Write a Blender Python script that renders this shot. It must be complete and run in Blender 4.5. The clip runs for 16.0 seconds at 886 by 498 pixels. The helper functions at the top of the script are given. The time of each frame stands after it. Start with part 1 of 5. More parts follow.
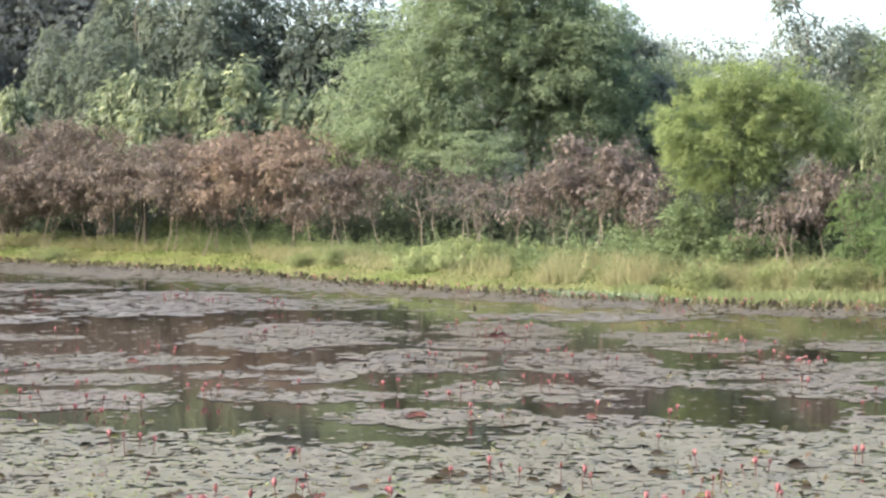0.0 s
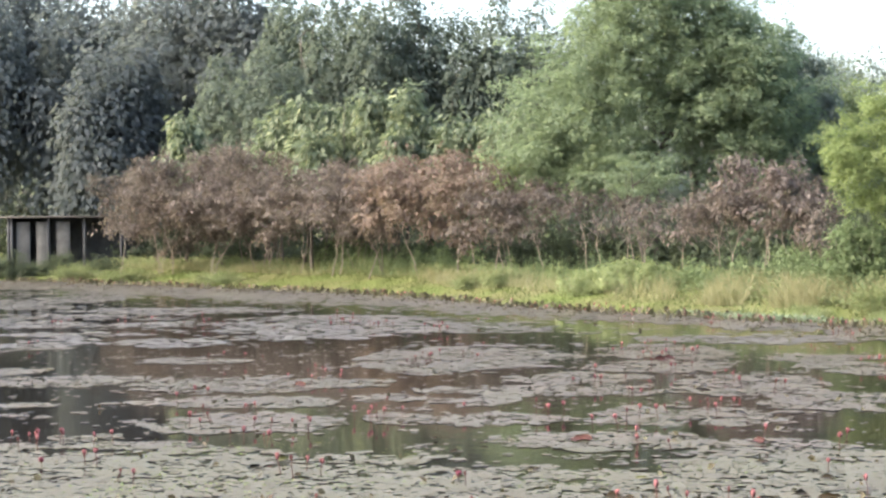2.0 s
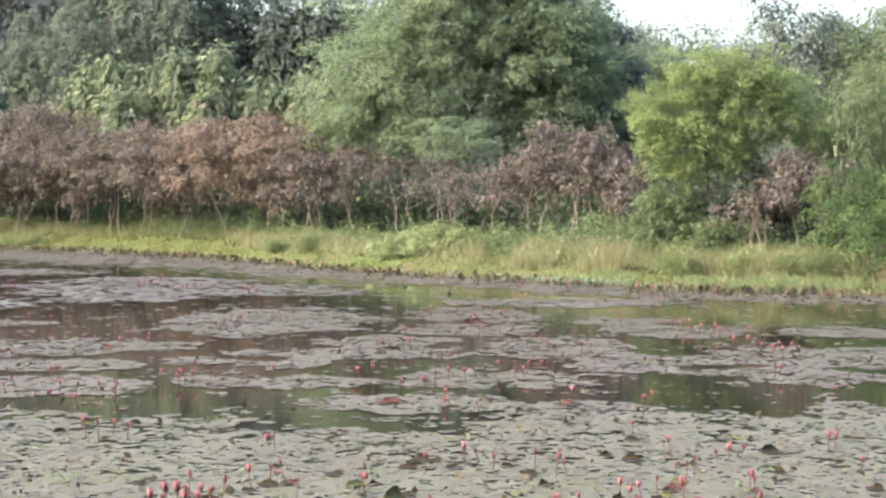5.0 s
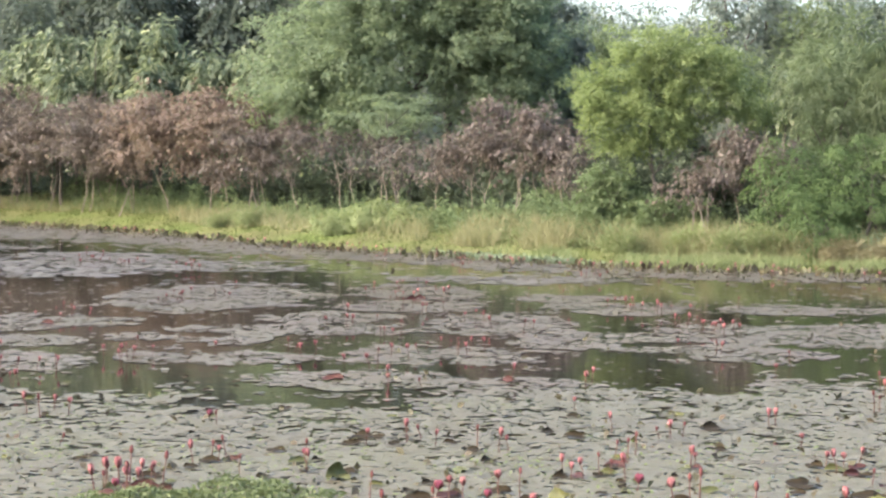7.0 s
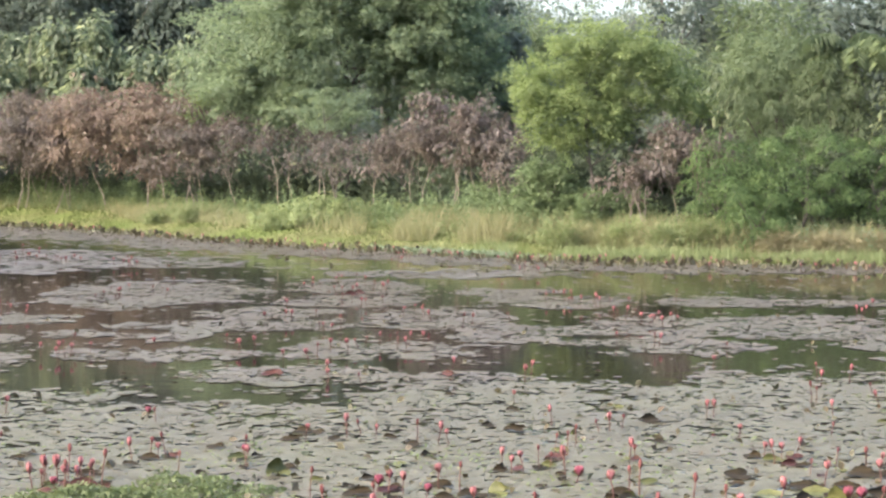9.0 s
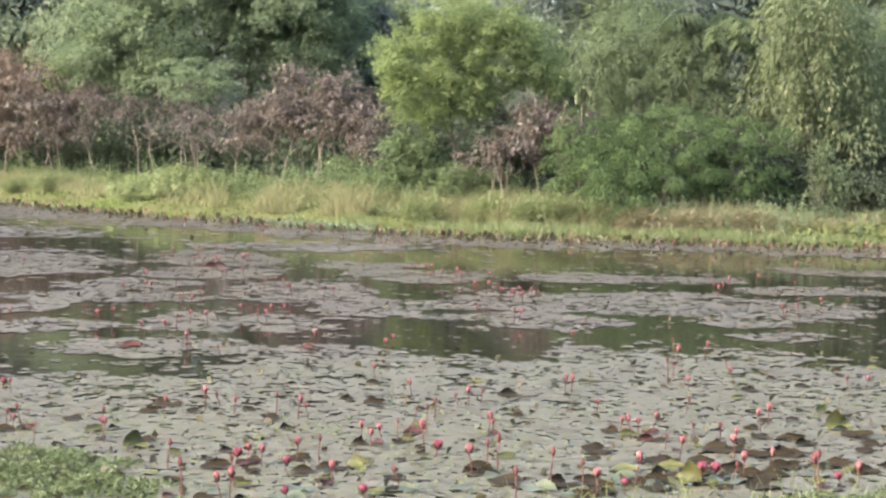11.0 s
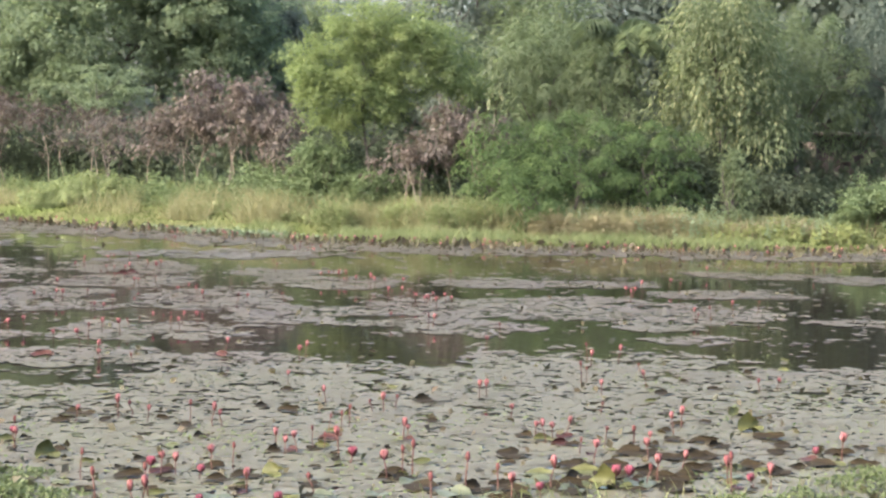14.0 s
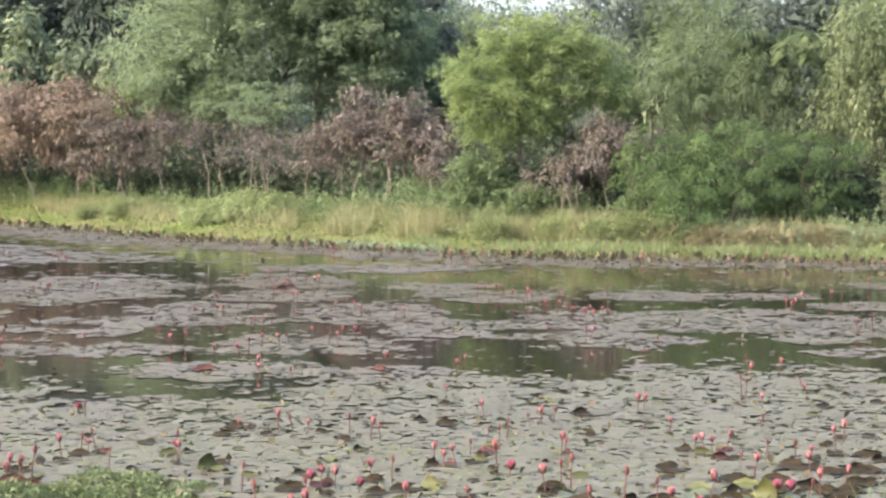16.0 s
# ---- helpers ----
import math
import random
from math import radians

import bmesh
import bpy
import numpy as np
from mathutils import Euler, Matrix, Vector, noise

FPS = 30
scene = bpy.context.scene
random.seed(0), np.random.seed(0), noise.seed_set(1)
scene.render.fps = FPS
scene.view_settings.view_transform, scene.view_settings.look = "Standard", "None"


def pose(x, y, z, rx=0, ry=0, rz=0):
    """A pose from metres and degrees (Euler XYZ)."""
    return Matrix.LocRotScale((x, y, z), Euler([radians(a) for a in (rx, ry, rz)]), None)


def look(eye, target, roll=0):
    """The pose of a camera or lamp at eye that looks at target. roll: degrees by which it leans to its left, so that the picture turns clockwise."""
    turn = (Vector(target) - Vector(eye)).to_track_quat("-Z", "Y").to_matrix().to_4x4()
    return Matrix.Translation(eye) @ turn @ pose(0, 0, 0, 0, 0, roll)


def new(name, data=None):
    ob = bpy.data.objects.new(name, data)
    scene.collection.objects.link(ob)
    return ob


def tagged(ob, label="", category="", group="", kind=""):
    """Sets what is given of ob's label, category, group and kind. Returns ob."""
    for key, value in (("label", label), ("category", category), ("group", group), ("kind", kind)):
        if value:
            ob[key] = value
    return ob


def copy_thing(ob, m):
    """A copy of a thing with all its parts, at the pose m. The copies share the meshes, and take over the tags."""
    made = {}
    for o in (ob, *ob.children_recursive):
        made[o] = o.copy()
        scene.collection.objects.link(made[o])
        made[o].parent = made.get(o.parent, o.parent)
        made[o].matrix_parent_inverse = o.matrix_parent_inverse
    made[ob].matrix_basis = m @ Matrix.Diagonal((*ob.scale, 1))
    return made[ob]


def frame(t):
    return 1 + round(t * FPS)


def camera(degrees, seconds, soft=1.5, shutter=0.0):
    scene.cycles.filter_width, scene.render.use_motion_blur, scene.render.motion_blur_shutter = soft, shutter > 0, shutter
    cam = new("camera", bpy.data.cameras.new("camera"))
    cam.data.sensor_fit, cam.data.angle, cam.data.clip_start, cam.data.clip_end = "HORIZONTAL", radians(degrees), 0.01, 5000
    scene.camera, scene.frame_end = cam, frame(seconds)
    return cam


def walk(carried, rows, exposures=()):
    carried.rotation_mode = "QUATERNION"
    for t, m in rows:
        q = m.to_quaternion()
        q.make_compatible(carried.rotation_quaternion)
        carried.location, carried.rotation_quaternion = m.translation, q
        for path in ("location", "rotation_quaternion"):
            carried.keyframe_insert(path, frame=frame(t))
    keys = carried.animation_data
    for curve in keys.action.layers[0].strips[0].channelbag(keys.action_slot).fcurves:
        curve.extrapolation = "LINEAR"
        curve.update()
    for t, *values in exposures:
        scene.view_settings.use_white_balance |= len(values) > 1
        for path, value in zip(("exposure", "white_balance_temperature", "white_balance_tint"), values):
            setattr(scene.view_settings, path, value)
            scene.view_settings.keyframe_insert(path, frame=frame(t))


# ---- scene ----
cam = camera(26.0, 16.0, soft=2.5)
EYE = 2.9
# seconds, turn to the left, look up, lean to the right (degrees); the camera stands on the near bank and pans
ROWS = [
    (0.0, -0.000, -1.366, -0.000),
    (0.5, 1.477, -0.908, 0.142),
    (1.0, 2.584, -0.885, 0.287),
    (1.5, 3.614, -0.995, 0.290),
    (2.0, 4.899, -0.668, 0.450),
    (2.3, 5.453, -0.580, 0.547),
    (2.5, 5.576, -0.619, 0.611),
    (3.0, 3.638, -0.831, 0.568),
    (3.5, 2.004, -1.125, 0.407),
    (4.0, 0.920, -1.408, 0.424),
    (4.5, -0.017, -1.872, 0.353),
    (5.0, -0.759, -1.787, -0.078),
    (7.5, -2.789, -2.574, -0.255),
    (8.0, -3.159, -2.578, -0.088),
    (8.5, -3.565, -2.554, 0.013),
    (9.0, -4.288, -2.638, -0.074),
    (9.5, -5.492, -2.705, -0.174),
    (12.0, -9.822, -3.705, -0.975),
    (12.5, -10.439, -3.637, -0.647),
    (13.0, -11.038, -3.350, -0.864),
    (13.5, -11.774, -3.297, -0.924),
    (13.8, -11.832, -3.302, -0.856),
    (14.0, -11.006, -3.172, -0.810),
    (14.2, -9.987, -3.233, -0.687),
    (14.3, -9.641, -3.302, -0.626),
    (14.5, -8.980, -3.246, -0.503),
    (15.0, -7.607, -3.011, -0.314),
    (15.5, -6.666, -2.803, -0.131),
    (16.0, -6.324, -2.801, -0.100),
]
walk(cam, [(t, pose(0, 0, EYE, 90 + up, 0, turn) @ pose(0, 0, 0, 0, 0, -lean)) for t, turn, up, lean in ROWS],
     exposures=[(0.0, 2.83, 6290, 11.0), (3.0, 2.88, 6290, 11.0), (5.0, 2.84, 6290, 11.0), (8.5, 2.8, 6290, 11.0), (13.0, 2.75, 6290, 11.0), (16.0, 2.79, 6290, 11.0)])

# ---- light ----
SUN_AZ, SUN_EL = 250.0, 36.0
world = bpy.data.worlds.new("hazy_sky")
scene.world = world
world.use_nodes = True
wn = world.node_tree
wn.nodes.clear()
sky = wn.nodes.new("ShaderNodeTexSky")
sky.sky_type, sky.sun_disc = "NISHITA", False
sky.sun_elevation, sky.sun_rotation = radians(SUN_EL), radians(SUN_AZ)
sky.air_density, sky.dust_density, sky.ozone_density = 1.0, 6.0, 1.0
back = wn.nodes.new("ShaderNodeBackground")
back.inputs["Strength"].default_value = 0.15
wout = wn.nodes.new("ShaderNodeOutputWorld")
wn.links.new(sky.outputs[0], back.inputs[0])
wn.links.new(back.outputs[0], wout.inputs[0])
sun = new("sun", bpy.data.lights.new("sun", "SUN"))
sun.data.energy, sun.data.angle, sun.data.color = 0.52, radians(15.0), (1.0, 0.95, 0.87)
sx, sy = math.sin(radians(SUN_AZ)) * math.cos(radians(SUN_EL)), math.cos(radians(SUN_AZ)) * math.cos(radians(SUN_EL))
sun.matrix_world = look((sx * 100, sy * 100, math.sin(radians(SUN_EL)) * 100), (0, 0, 0))


# ---- materials ----
def nodes(name):
    m = bpy.data.materials.new(name)
    m.use_nodes = True
    t = m.node_tree
    b = t.nodes["Principled BSDF"]
    return m, t, b


def ramp(t, fac, colours):
    r = t.nodes.new("ShaderNodeValToRGB")
    e = r.color_ramp.elements
    while len(e) < len(colours):
        e.new(0.5)
    for i, c in enumerate(colours):
        e[i].position = i / (len(colours) - 1)
        e[i].color = (*c, 1)
    t.links.new(fac, r.inputs[0])
    return r.outputs[0]


def noise_tex(t, scale, detail=4, coord="Object"):
    c = t.nodes.new("ShaderNodeTexCoord")
    n = t.nodes.new("ShaderNodeTexNoise")
    n.inputs["Scale"].default_value, n.inputs["Detail"].default_value = scale, detail
    t.links.new(c.outputs[coord], n.inputs["Vector"])
    return n.outputs["Fac"]


def mixed(t, a, b, fac, mode="MIX"):
    m = t.nodes.new("ShaderNodeMix")
    m.data_type, m.blend_type = "RGBA", mode
    if isinstance(fac, float):
        m.inputs[0].default_value = fac
    else:
        t.links.new(fac, m.inputs[0])
    for s, v in ((m.inputs[6], a), (m.inputs[7], b)):
        if isinstance(v, tuple):
            s.default_value = (*v, 1)
        else:
            t.links.new(v, s)
    return m.outputs[2]


def bumped(t, b, height, strength, dist):
    n = t.nodes.new("ShaderNodeBump")
    n.inputs["Strength"].default_value, n.inputs["Distance"].default_value = strength, dist
    t.links.new(height, n.inputs["Height"])
    t.links.new(n.outputs[0], b.inputs["Normal"])


def leaf_material(name, colours, rough=0.5, through_light=0.3, patch=0.35, shine=0.14, haze_tint=0.1, patchy=0.72):
    """Foliage: one tone a leaf, patches of another tone, and light that shines through."""
    # A cool blue-grey mixed into every tone paints the air's haze.
    colours = [tuple((1 - haze_tint) * v + haze_tint * sum(c) / 3 * k for v, k in zip(c, (0.95, 1.0, 1.2))) for c in colours]
    last = colours[-1]
    colours = sorted(colours, key=sum)
    m, t, b = nodes(name)
    g = t.nodes.new("ShaderNodeNewGeometry")
    each = ramp(t, g.outputs["Random Per Island"], colours)
    col = mixed(t, each, ramp(t, noise_tex(t, 1.3, 3), [colours[0]] + colours + [colours[-1]]), patchy)
    col = mixed(t, col, last, ramp(t, noise_tex(t, patch, 3), [(0, 0, 0), (0, 0, 0), (0.6, 0.6, 0.6), (0.6, 0.6, 0.6)]))
    t.links.new(col, b.inputs["Base Color"])
    b.inputs["Roughness"].default_value = rough
    b.inputs["Specular IOR Level"].default_value = shine
    tr = t.nodes.new("ShaderNodeBsdfTranslucent")
    t.links.new(mixed(t, col, (1.0, 1.0, 0.6), 0.5, "MULTIPLY"), tr.inputs[0])
    mx = t.nodes.new("ShaderNodeMixShader")
    mx.inputs[0].default_value = through_light
    t.links.new(b.outputs[0], mx.inputs[1])
    t.links.new(tr.outputs[0], mx.inputs[2])
    t.links.new(mx.outputs[0], t.nodes["Material Output"].inputs[0])
    return m


def plain_material(name, c1, c2, scale=3.0, rough=0.8, bump=0.3, dist=0.02):
    m, t, b = nodes(name)
    f = noise_tex(t, scale, 6)
    f2 = noise_tex(t, scale * 9, 3)
    col = mixed(t, ramp(t, f, [c1, c1, c2, c2]), ramp(t, f2, [c1, c2]), 0.4)
    t.links.new(col, b.inputs["Base Color"])
    b.inputs["Roughness"].default_value = rough
    b.inputs["Specular IOR Level"].default_value = 0.12
    bumped(t, b, f2, bump, dist)
    return m


def pad_material(name, single, tones=None):
    """Lily pads: olive, bronze and grey-green, with a waxy sheen and dark blotches."""
    m, t, b = nodes(name)
    if single:
        rnd = t.nodes.new("ShaderNodeObjectInfo").outputs["Random"]
    else:
        rnd = t.nodes.new("ShaderNodeNewGeometry").outputs["Random Per Island"]
    col = ramp(t, rnd, tones or PAD_TONES)
    col = mixed(t, col, (0.06, 0.045, 0.03), ramp(t, noise_tex(t, 9.0, 5), [(0, 0, 0), (0, 0, 0), (0.1, 0.1, 0.1), (0.8, 0.8, 0.8)]))
    col = mixed(t, col, (0.09, 0.088, 0.045), ramp(t, noise_tex(t, 0.5, 3), [(0, 0, 0), (0, 0, 0), (0.45, 0.45, 0.45), (0.45, 0.45, 0.45)]))
    t.links.new(col, b.inputs["Base Color"])
    b.inputs["Roughness"].default_value = 0.5
    b.inputs["Specular IOR Level"].default_value = 0.2
    bumped(t, b, noise_tex(t, 14.0, 4), 0.4, 0.006)
    return m


PAD_TONES = [(0.06, 0.0549, 0.0296), (0.0828, 0.0725, 0.0447), (0.0714, 0.066, 0.0367), (0.102, 0.0874, 0.0575), (0.0766, 0.0716, 0.0399), (0.086, 0.0707, 0.0463), (0.057, 0.0502, 0.0288)]
M_PAD_MID = pad_material("lily_pads_bronze", False, [(0.0636, 0.0544, 0.0326), (0.0878, 0.0718, 0.0492), (0.0757, 0.0653, 0.0404), (0.108, 0.0865, 0.0633), (0.0812, 0.0709, 0.0439), (0.0912, 0.07, 0.0509), (0.0604, 0.0497, 0.0317)])
M_PAD_FAR = pad_material("lily_pads_muddy", False, [(0.075, 0.064, 0.05), (0.095, 0.08, 0.065), (0.062, 0.055, 0.042), (0.085, 0.073, 0.058)])
M_PAD_MANY, M_PAD = pad_material("lily_pads_waxy", False), pad_material("lily_pad_waxy", True)

M_WATER, t, b = nodes("pond_water")
t.links.new(ramp(t, noise_tex(t, 0.15, 3), [(0.008, 0.0072, 0.006), (0.013, 0.011, 0.009)]), b.inputs["Base Color"])
b.inputs["Roughness"].default_value, b.inputs["IOR"].default_value = 0.05, 1.33
bumped(t, b, noise_tex(t, 2.2, 3), 0.06, 0.05)

M_GROUND, t, b = nodes("grassy_earth")
soil = ramp(t, noise_tex(t, 1.7, 6), [(0.062, 0.082, 0.025), (0.074, 0.095, 0.029), (0.082, 0.102, 0.031), (0.085, 0.092, 0.034)])
soil = mixed(t, soil, (0.10, 0.075, 0.05), ramp(t, noise_tex(t, 0.25, 4), [(0, 0, 0), (0, 0, 0), (0.6, 0.6, 0.6), (0.6, 0.6, 0.6)]))
t.links.new(soil, b.inputs["Base Color"])
b.inputs["Roughness"].default_value, b.inputs["Specular IOR Level"].default_value = 0.95, 0.02
bumped(t, b, noise_tex(t, 6.0, 5), 0.7, 0.08)

# The palest tone is a painted highlight for leaves that catch light.
M_DRY = leaf_material("dry_russet_leaves", [(0.0657, 0.0493, 0.0437), (0.0995, 0.072, 0.0612), (0.141, 0.0984, 0.0831), (0.259, 0.207, 0.172), (0.0995, 0.0874, 0.0655)], 0.6, 0.5, haze_tint=0.2, patchy=0.25)
# The russet leaves again, darkened to stand for the great tree's shade.
M_DRYSHADED = leaf_material("dry_leaves_darkened_for_shade", [(0.0495, 0.0396, 0.0385), (0.0748, 0.0572, 0.0528), (0.105, 0.077, 0.0704), (0.187, 0.154, 0.132), (0.077, 0.0715, 0.055)], 0.6, 0.5, haze_tint=0.15, patchy=0.25)
M_DRYTAN = leaf_material("dry_tan_leaves", [(0.0915, 0.062, 0.0458), (0.134, 0.0915, 0.0669), (0.162, 0.116, 0.0845), (0.106, 0.0986, 0.0528), (0.176, 0.123, 0.0915)], 0.6, 0.4, haze_tint=0.16, patchy=0.4)
# The brightest tone paints highlights on single leaves over a darker base.
M_TEAK = leaf_material("broad_bright_leaves", [(0.0682, 0.0955, 0.0487), (0.116, 0.151, 0.0721), (0.195, 0.234, 0.112), (0.39, 0.429, 0.214), (0.107, 0.141, 0.0663)], 0.38, 0.52, haze_tint=0.26, patchy=0.3)
M_DARK = leaf_material("dark_glossy_leaves", [(0.075, 0.105, 0.0684), (0.106, 0.135, 0.0901), (0.145, 0.177, 0.119), (0.0927, 0.126, 0.0809)], 0.7, 0.6, shine=0.08, haze_tint=0.35)
# Leaf green darkened to stand for the shade under the trees.
M_UNDERSHADE = leaf_material("shade_toned_undergrowth_leaves", [(0.0533, 0.0664, 0.0455), (0.0679, 0.082, 0.0542), (0.0861, 0.101, 0.066), (0.0614, 0.0759, 0.0484)], 0.9, 0.4, shine=0.03, haze_tint=0)
# Green lightened to stand for the haze over the great tree.
M_HAZEGREEN = leaf_material("haze_lightened_green_leaves", [(0.138, 0.182, 0.108), (0.172, 0.219, 0.129), (0.21, 0.257, 0.149), (0.153, 0.197, 0.117)], 0.6, 0.6, haze_tint=0.06)
M_GOLD = leaf_material("golden_seeding_grass", [(0.146, 0.16, 0.0575), (0.213, 0.199, 0.0863), (0.281, 0.237, 0.115), (0.179, 0.182, 0.069)], 0.6, 0.4, haze_tint=0.2)
M_MOUND = leaf_material("yellow_green_creepers", [(0.112, 0.14, 0.0392), (0.162, 0.179, 0.056), (0.235, 0.23, 0.084), (0.134, 0.157, 0.047)], 0.6, 0.35)
# Forest leaves turned blue-grey, with haze painted into their colour.
M_HAZEBLUE = leaf_material("haze_toned_forest_leaves", [(0.116, 0.139, 0.132), (0.122, 0.145, 0.137), (0.129, 0.153, 0.144), (0.119, 0.14, 0.133)], 0.9, 0.62, shine=0.03, haze_tint=0.3)
M_OLIVE = leaf_material("olive_feathery_leaves", [(0.0898, 0.12, 0.0598), (0.122, 0.154, 0.0764), (0.155, 0.188, 0.0986), (0.105, 0.137, 0.0684)], 0.5, 0.6, haze_tint=0.1)
M_LIME = leaf_material("lime_feathery_leaves", [(0.143, 0.191, 0.0635), (0.204, 0.258, 0.0912), (0.275, 0.329, 0.125), (0.167, 0.216, 0.0718)], 0.6, 0.6, haze_tint=0.15)
M_GREEN = leaf_material("fresh_green_leaves", [(0.08, 0.12, 0.045), (0.115, 0.16, 0.058), (0.17, 0.225, 0.085), (0.10, 0.14, 0.052)], 0.6, 0.4, haze_tint=0.2)
# The wide range of tones paints light bough tops and shaded gaps.
M_FEATHER = leaf_material("feathery_green_leaves", [(0.0462, 0.0765, 0.0323), (0.079, 0.12, 0.047), (0.128, 0.178, 0.0647), (0.192, 0.246, 0.097), (0.0707, 0.111, 0.0446)], 0.7, 0.6, haze_tint=0.05)
# The bright yellowish tone paints sunlit leaves, the dark ones shaded leaves.
M_BROAD = leaf_material("pale_olive_leaves", [(0.075, 0.1, 0.05), (0.125, 0.155, 0.07), (0.2, 0.235, 0.105), (0.43, 0.43, 0.21), (0.11, 0.14, 0.065)], 0.42, 0.6, haze_tint=0.14, patchy=0.4)
# Leaf green with the most haze painted in, for far and open crowns.
M_HAZE = leaf_material("haze_painted_leaves", [(0.10, 0.14, 0.08), (0.14, 0.18, 0.10), (0.17, 0.21, 0.12), (0.12, 0.16, 0.09)], 0.6, 0.6, haze_tint=0.5)
M_GRASS = leaf_material("short_green_grass", [(0.0625, 0.0845, 0.0147), (0.0772, 0.101, 0.0184), (0.0917, 0.113, 0.0235), (0.0698, 0.0917, 0.0162)], 0.9, 0.4, shine=0.03, haze_tint=0.24)
M_TALL = leaf_material("tall_mixed_grass", [(0.112, 0.146, 0.0491), (0.154, 0.188, 0.0634), (0.213, 0.219, 0.0929), (0.266, 0.23, 0.125), (0.133, 0.167, 0.0546)], 0.7, 0.42, shine=0.06, haze_tint=0.2)
M_STRAW = leaf_material("dry_straw_grass", [(0.17, 0.145, 0.07), (0.24, 0.19, 0.10), (0.21, 0.175, 0.085), (0.15, 0.15, 0.06)], 0.65, 0.3, haze_tint=0.2)
M_HERB = leaf_material("creeping_herb_leaves", [(0.0615, 0.082, 0.0328), (0.0902, 0.115, 0.0426), (0.131, 0.152, 0.0615), (0.0738, 0.0943, 0.0369)], 0.5, 0.3)
M_BUSH = leaf_material("fresh_light_green_leaves", [(0.135, 0.17, 0.065), (0.185, 0.22, 0.085), (0.245, 0.275, 0.11), (0.16, 0.195, 0.075)], 0.5, 0.4)
M_PALELEAF = leaf_material("pale_round_leaves", [(0.105, 0.143, 0.0825), (0.143, 0.182, 0.11), (0.176, 0.215, 0.143), (0.121, 0.16, 0.0935)], 0.5, 0.3)
M_WITHER = leaf_material("withered_pad_leaves", [(0.035, 0.025, 0.018), (0.06, 0.04, 0.025), (0.09, 0.075, 0.03), (0.05, 0.05, 0.025)], 0.5, 0.1)
M_FLAP = plain_material("upturned_pad_underside", (0.007, 0.0055, 0.003), (0.026, 0.019, 0.0095), 9.0, 0.9, 0.3, 0.004)
M_FLAPGREEN = plain_material("upturned_pad_green", (0.028, 0.032, 0.012), (0.08, 0.08, 0.028), 9.0, 0.5, 0.3, 0.004)
M_MINT = plain_material("pale_green_pad_face", (0.04, 0.048, 0.028), (0.08, 0.088, 0.056), 9.0, 0.5, 0.3, 0.004)
M_REDLEAF = plain_material("reddish_old_leaf", (0.02, 0.010, 0.008), (0.06, 0.022, 0.018), 9.0, 0.6, 0.3, 0.004)
M_BARK = plain_material("grey_bark", (0.10, 0.085, 0.07), (0.22, 0.19, 0.15), 5.0)
M_DARKBARK = plain_material("dark_bark", (0.05, 0.044, 0.038), (0.1, 0.088, 0.075), 4.0)
M_STEM = plain_material("red_brown_flower_stem", (0.048, 0.025, 0.021), (0.1, 0.052, 0.042), 30.0, 0.5, 0.1, 0.001)
M_PETAL = plain_material("crimson_petal", (0.15, 0.032, 0.038), (0.4, 0.2, 0.2), 25.0, 0.45, 0.1, 0.001)
M_PINK = plain_material("magenta_petal", (0.13, 0.02, 0.042), (0.27, 0.1, 0.125), 25.0, 0.45, 0.1, 0.001)
M_SEPAL = plain_material("maroon_brown_sepal", (0.045, 0.018, 0.017), (0.1, 0.042, 0.036), 25.0, 0.5, 0.1, 0.001)
M_BUD = plain_material("brownish_red_bud", (0.085, 0.026, 0.028), (0.17, 0.065, 0.06), 25.0, 0.5, 0.1, 0.001)
M_WHITE = plain_material("white_petal", (0.42, 0.41, 0.37), (0.55, 0.53, 0.49), 25.0, 0.5, 0.1, 0.001)
M_WALL = plain_material("weathered_wall", (0.03, 0.031, 0.033), (0.06, 0.062, 0.065), 2.0, 0.9)
M_PANEL = plain_material("pale_weathered_panel", (0.045, 0.046, 0.045), (0.095, 0.095, 0.092), 1.6, 0.9)
M_BRICK = plain_material("brown_mud_wall", (0.042, 0.035, 0.03), (0.08, 0.067, 0.057), 2.0, 0.9)
M_ROOF = plain_material("rusty_sheet_roof", (0.035, 0.033, 0.031), (0.07, 0.065, 0.06), 1.5, 0.8)


# ---- mesh helpers ----
def mesh_from(name, verts, tris, material):
    """A mesh out of numpy arrays of corners and triangles."""
    me = bpy.data.meshes.new(name)
    verts, tris = np.asarray(verts, np.float32), np.asarray(tris, np.int32)
    me.vertices.add(len(verts))
    me.vertices.foreach_set("co", verts.ravel())
    me.loops.add(tris.size)
    me.loops.foreach_set("vertex_index", tris.ravel())
    me.polygons.add(len(tris))
    me.polygons.foreach_set("loop_start", np.arange(0, tris.size, 3, dtype=np.int32))
    me.update(calc_edges=True)
    me.materials.append(material)
    return me


def part(name, me, parent, label=""):
    ob = new(name, me)
    ob.parent = parent
    return tagged(ob, label)


def thing(name, at, label, category, group="", kind=""):
    ob = new(name)
    ob.location = at
    return tagged(ob, label, category, group, kind)


def unit(v):
    return v / np.maximum(np.linalg.norm(v, axis=-1, keepdims=True), 1e-9)


